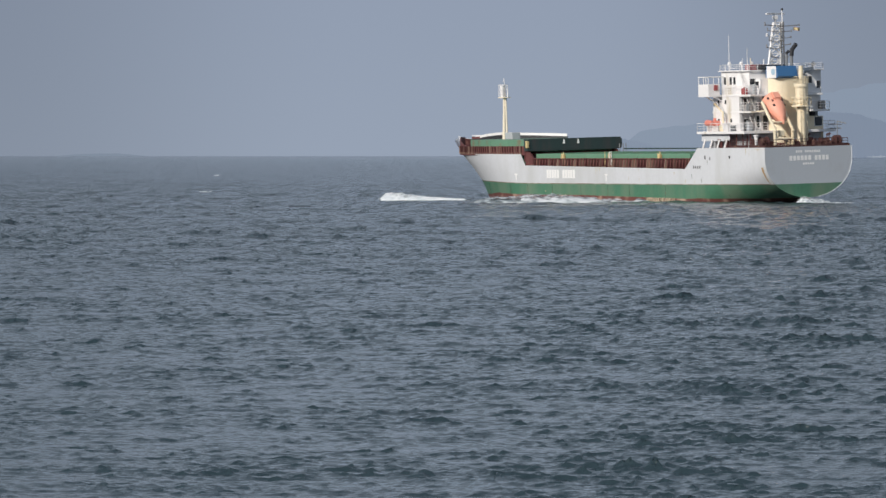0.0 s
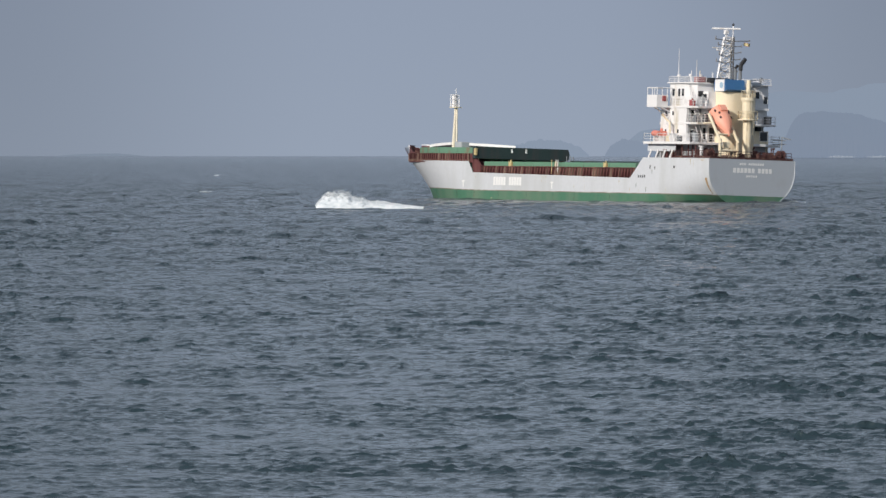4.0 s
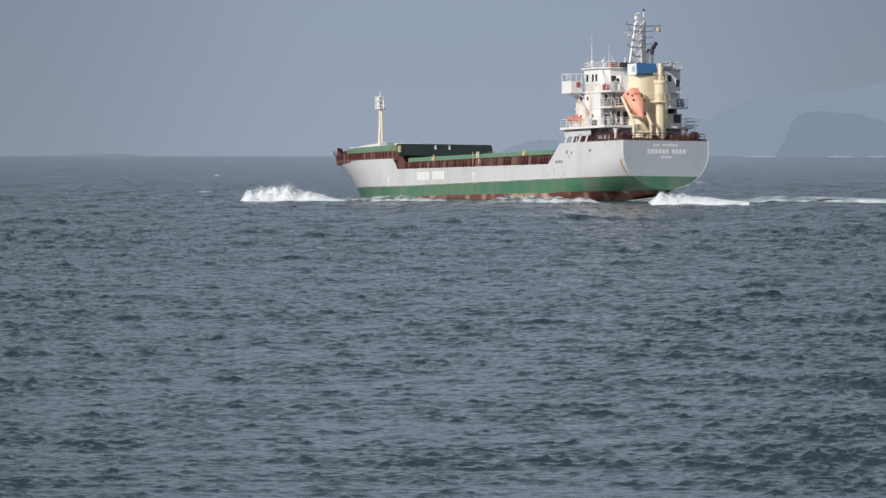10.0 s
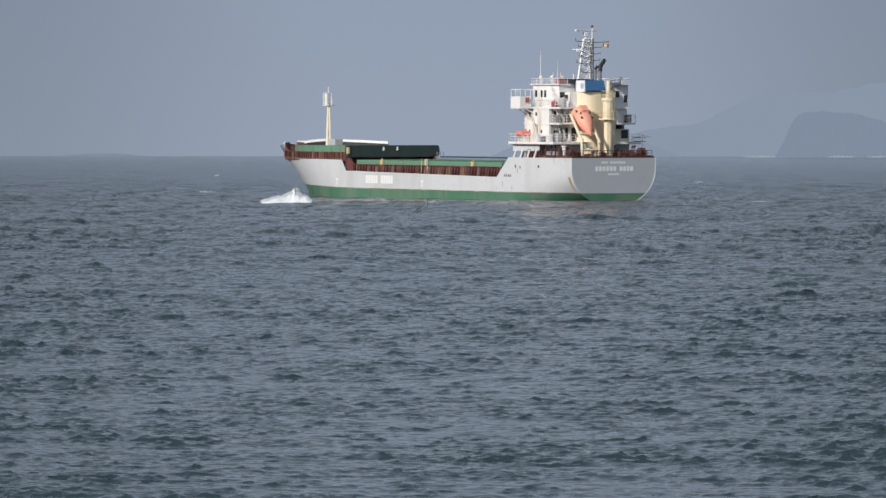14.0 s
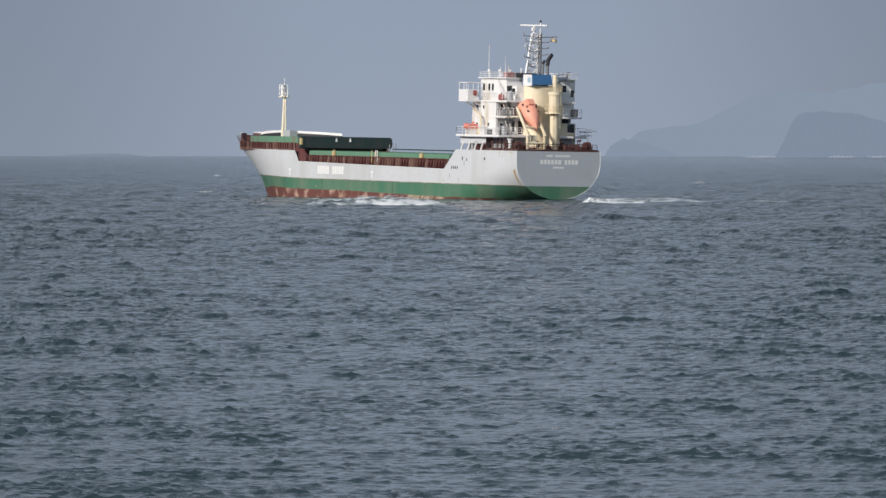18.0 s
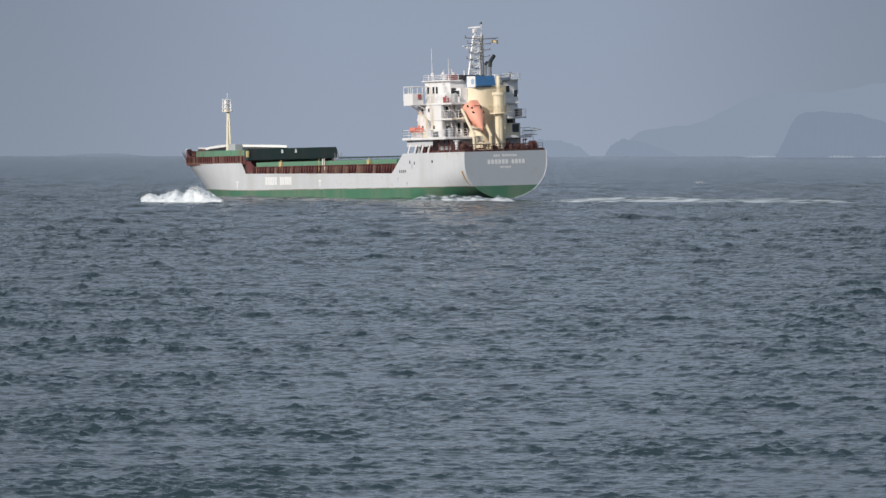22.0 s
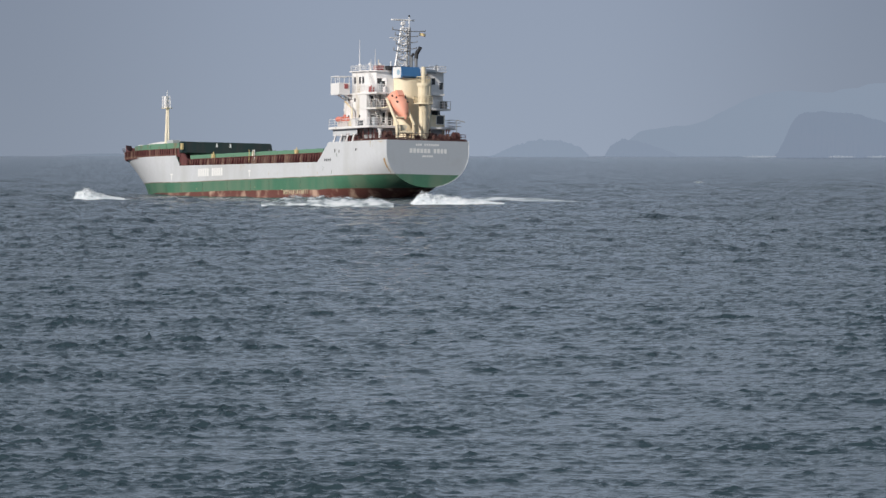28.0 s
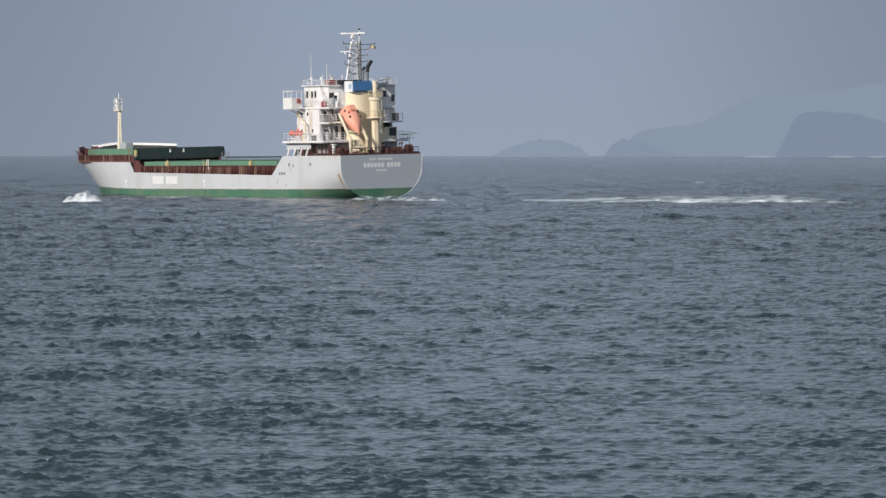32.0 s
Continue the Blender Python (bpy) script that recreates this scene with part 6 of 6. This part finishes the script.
    walk(FOAM["Q"], [(t, pose(x, y, z)) for t, x, y, z in ((0, -0.3, 705.3, -2.48), (26.4, -0.3, 705.3, -2.48), (27.5, -0.1, 705.3, -0.05), (28, 0.0, 712.6, 0.29), (29, -3.0, 740.0, 0.02), (30, 0.6, 735.5, -0.96), (30.8, 1.2, 751.5, -2.48), (32, 1.2, 751.5, -2.48))])
    walk(WAKE[0], [(t, pose(2.4, 767.6, z, 0, 0, 8)) for t, z in ((0, -0.53), (26, -0.53), (27.5, -0.23), (28, 0.02), (28.5, 0.59), (29, 0.76), (29.5, 0.79), (30, 0.79), (31, -0.53), (32, -0.53))])
    walk(WAKE[1], [(t, pose(7.1, 764.5, z, 0, 0, 8)) for t, z in ((0, -0.53), (26, -0.53), (27.5, 0.17), (28, 0.29), (28.5, 0.67), (29, 0.86), (29.5, 0.79), (30, 0.79), (31, 0.54), (31.5, -0.17), (32, -0.53))])
    walk(WAKE[2], [(t, pose(11.8, 761.4, z, 0, 0, 8)) for t, z in ((0, -0.53), (20, -0.53), (21, -0.05), (22, -0.53), (27.5, -0.53), (28, 0.26), (28.5, 0.67), (29, 0.86), (29.5, 0.79), (30, 0.79), (31, 0.54), (31.5, 0.36), (32, -0.53))])
    walk(WAKE[3], [(t, pose(16.5, 758.3, z, 0, 0, 8)) for t, z in ((0, -0.53), (20, -0.53), (21, 0.29), (22, 0.04), (23, -0.53), (28, -0.53), (28.5, 0.11), (29, 0.42), (29.5, 0.79), (30, 0.79), (31, 0.54), (31.5, 0.36), (32, 0.25))])
    walk(WAKE[4], [(t, pose(21.1, 755.3, z, 0, 0, 8)) for t, z in ((0, -0.53), (18, -0.53), (19, 0.43), (20, 0.67), (21, 0.29), (22, 0.29), (23, 0.17), (24, -0.53), (28, -0.53), (28.5, 0.11), (29, 0.42), (29.5, 0.79), (30, 0.79), (31, 0.54), (31.5, 0.36), (32, 0.29))])
    walk(WAKE[5], [(t, pose(25.7, 752.3, z, 0, 0, 8)) for t, z in ((0, -0.53), (9, -0.53), (10, -0.23), (11, -0.53), (12, 0.16), (13, -0.53), (15.5, -0.53), (16.5, -0.29), (17, -0.28), (18, 0.17), (19, 0.48), (20, 0.67), (21, 0.29), (22, 0.29), (23, 0.17), (24, 0.17), (25, -0.08), (26, -0.53), (28, -0.53), (28.5, -0.27), (29, -0.03), (29.5, 0.79), (30, 0.79), (31, 0.54), (31.5, 0.36), (32, 0.29))])
    walk(WAKE[6], [(t, pose(30.2, 749.3, z, 0, 0, 8)) for t, z in ((0, -0.53), (7, -0.53), (8, 0.09), (9, -0.53), (10, 0.17), (11, -0.02), (12, 0.42), (13, 0.08), (14, -0.53), (15.5, -0.53), (16.5, -0.14), (17, -0.08), (18, 0.17), (19, 0.48), (20, 0.67), (21, -0.14), (22, 0.29), (23, 0.17), (24, 0.17), (25, 0.36), (26, -0.17), (27.5, -0.53), (29, -0.53), (29.5, 0.20), (30, 0.40), (31, 0.64), (31.5, 0.28), (32, 0.22))])
    walk(WAKE[7], [(t, pose(34.7, 746.3, z, 0, 0, 8)) for t, z in ((0, -0.53), (6.6, -0.53), (7, -0.17), (8, 0.67), (9, 0.38), (10, 0.17), (11, 0.42), (12, 0.42), (13, 0.20), (14, -0.53), (15.5, -0.53), (16.5, -0.14), (17, -0.08), (18, -0.53), (19, 0.48), (20, 0.67), (21, 0.48), (22, 0.29), (23, 0.17), (24, 0.38), (25, 0.36), (26, 0.04), (27.5, -0.53), (29.5, -0.53), (30, -0.53), (31, 0.80), (31.5, 0.67), (32, 0.67))])
    walk(WAKE[8], [(t, pose(39.2, 743.4, z, 0, 0, 8)) for t, z in ((0, -0.53), (6.6, -0.53), (7, 0.29), (8, 0.67), (9, 0.79), (10, 0.17), (11, 0.42), (12, 0.42), (13, 0.20), (14, -0.05), (15.5, -0.53), (16.5, -0.18), (17, -0.10), (18, -0.07), (19, 0.48), (20, 0.67), (21, 0.48), (22, 0.29), (23, 0.17), (24, 0.54), (25, 0.36), (26, 0.04), (27.5, -0.53), (30, -0.53), (31, -0.24), (31.5, 0.67), (32, 0.67))])
    walk(WAKE[9], [(t, pose(43.6, 740.5, z, 0, 0, 8)) for t, z in ((0, -0.53), (6.6, -0.53), (7, 0.29), (8, 0.27), (9, 0.79), (10, 0.55), (11, 0.42), (12, 0.42), (13, 0.20), (14, -0.05), (15.5, -0.53), (16.5, -0.53), (17, -0.05), (18, 0.04), (19, 0.48), (20, 0.67), (21, 0.48), (22, 0.29), (23, 0.17), (24, 0.54), (25, 0.36), (26, 0.04), (27.5, -0.53), (31, -0.53), (31.5, 0.63), (32, 0.67))])
    walk(WAKE[10], [(t, pose(48.0, 737.6, z, 0, 0, 8)) for t, z in ((0, -0.53), (6.6, -0.53), (7, 0.29), (8, -0.53), (9, 0.30), (10, 0.67), (11, 0.29), (12, 0.42), (13, 0.20), (14, -0.05), (15.5, -0.53), (16.5, -0.53), (17, -0.05), (18, -0.05), (19, 0.10), (20, 0.10), (21, 0.48), (22, 0.29), (23, 0.17), (24, 0.54), (25, 0.36), (26, 0.04), (27.5, -0.53), (31.5, -0.53), (32, 0.23))])
    walk(WAKE[11], [(t, pose(52.4, 734.7, z, 0, 0, 8)) for t, z in ((0, -0.53), (6.6, -0.53), (7, -0.04), (8, -0.53), (9, -0.53), (10, 0.67), (11, 0.29), (12, 0.42), (13, 0.20), (14, -0.05), (15.5, -0.53), (16.5, -0.53), (17, -0.24), (18, -0.53), (19, -0.53), (20, -0.53), (21, 0.40), (22, -0.10), (23, -0.07), (24, 0.54), (25, 0.36), (26, 0.04), (27.5, -0.53), (32, -0.53))])
    walk(WAKE[12], [(t, pose(56.7, 731.9, z, 0, 0, 8)) for t, z in ((0, -0.53), (9, -0.53), (10, -0.19), (11, -0.01), (12, -0.09), (13, 0.02), (14, -0.11), (15.5, -0.53), (20, -0.53), (21, -0.07), (22, -0.53), (23, -0.53), (24, 0.38), (25, 0.23), (26, -0.03), (27.5, -0.53), (32, -0.53))])


motions()
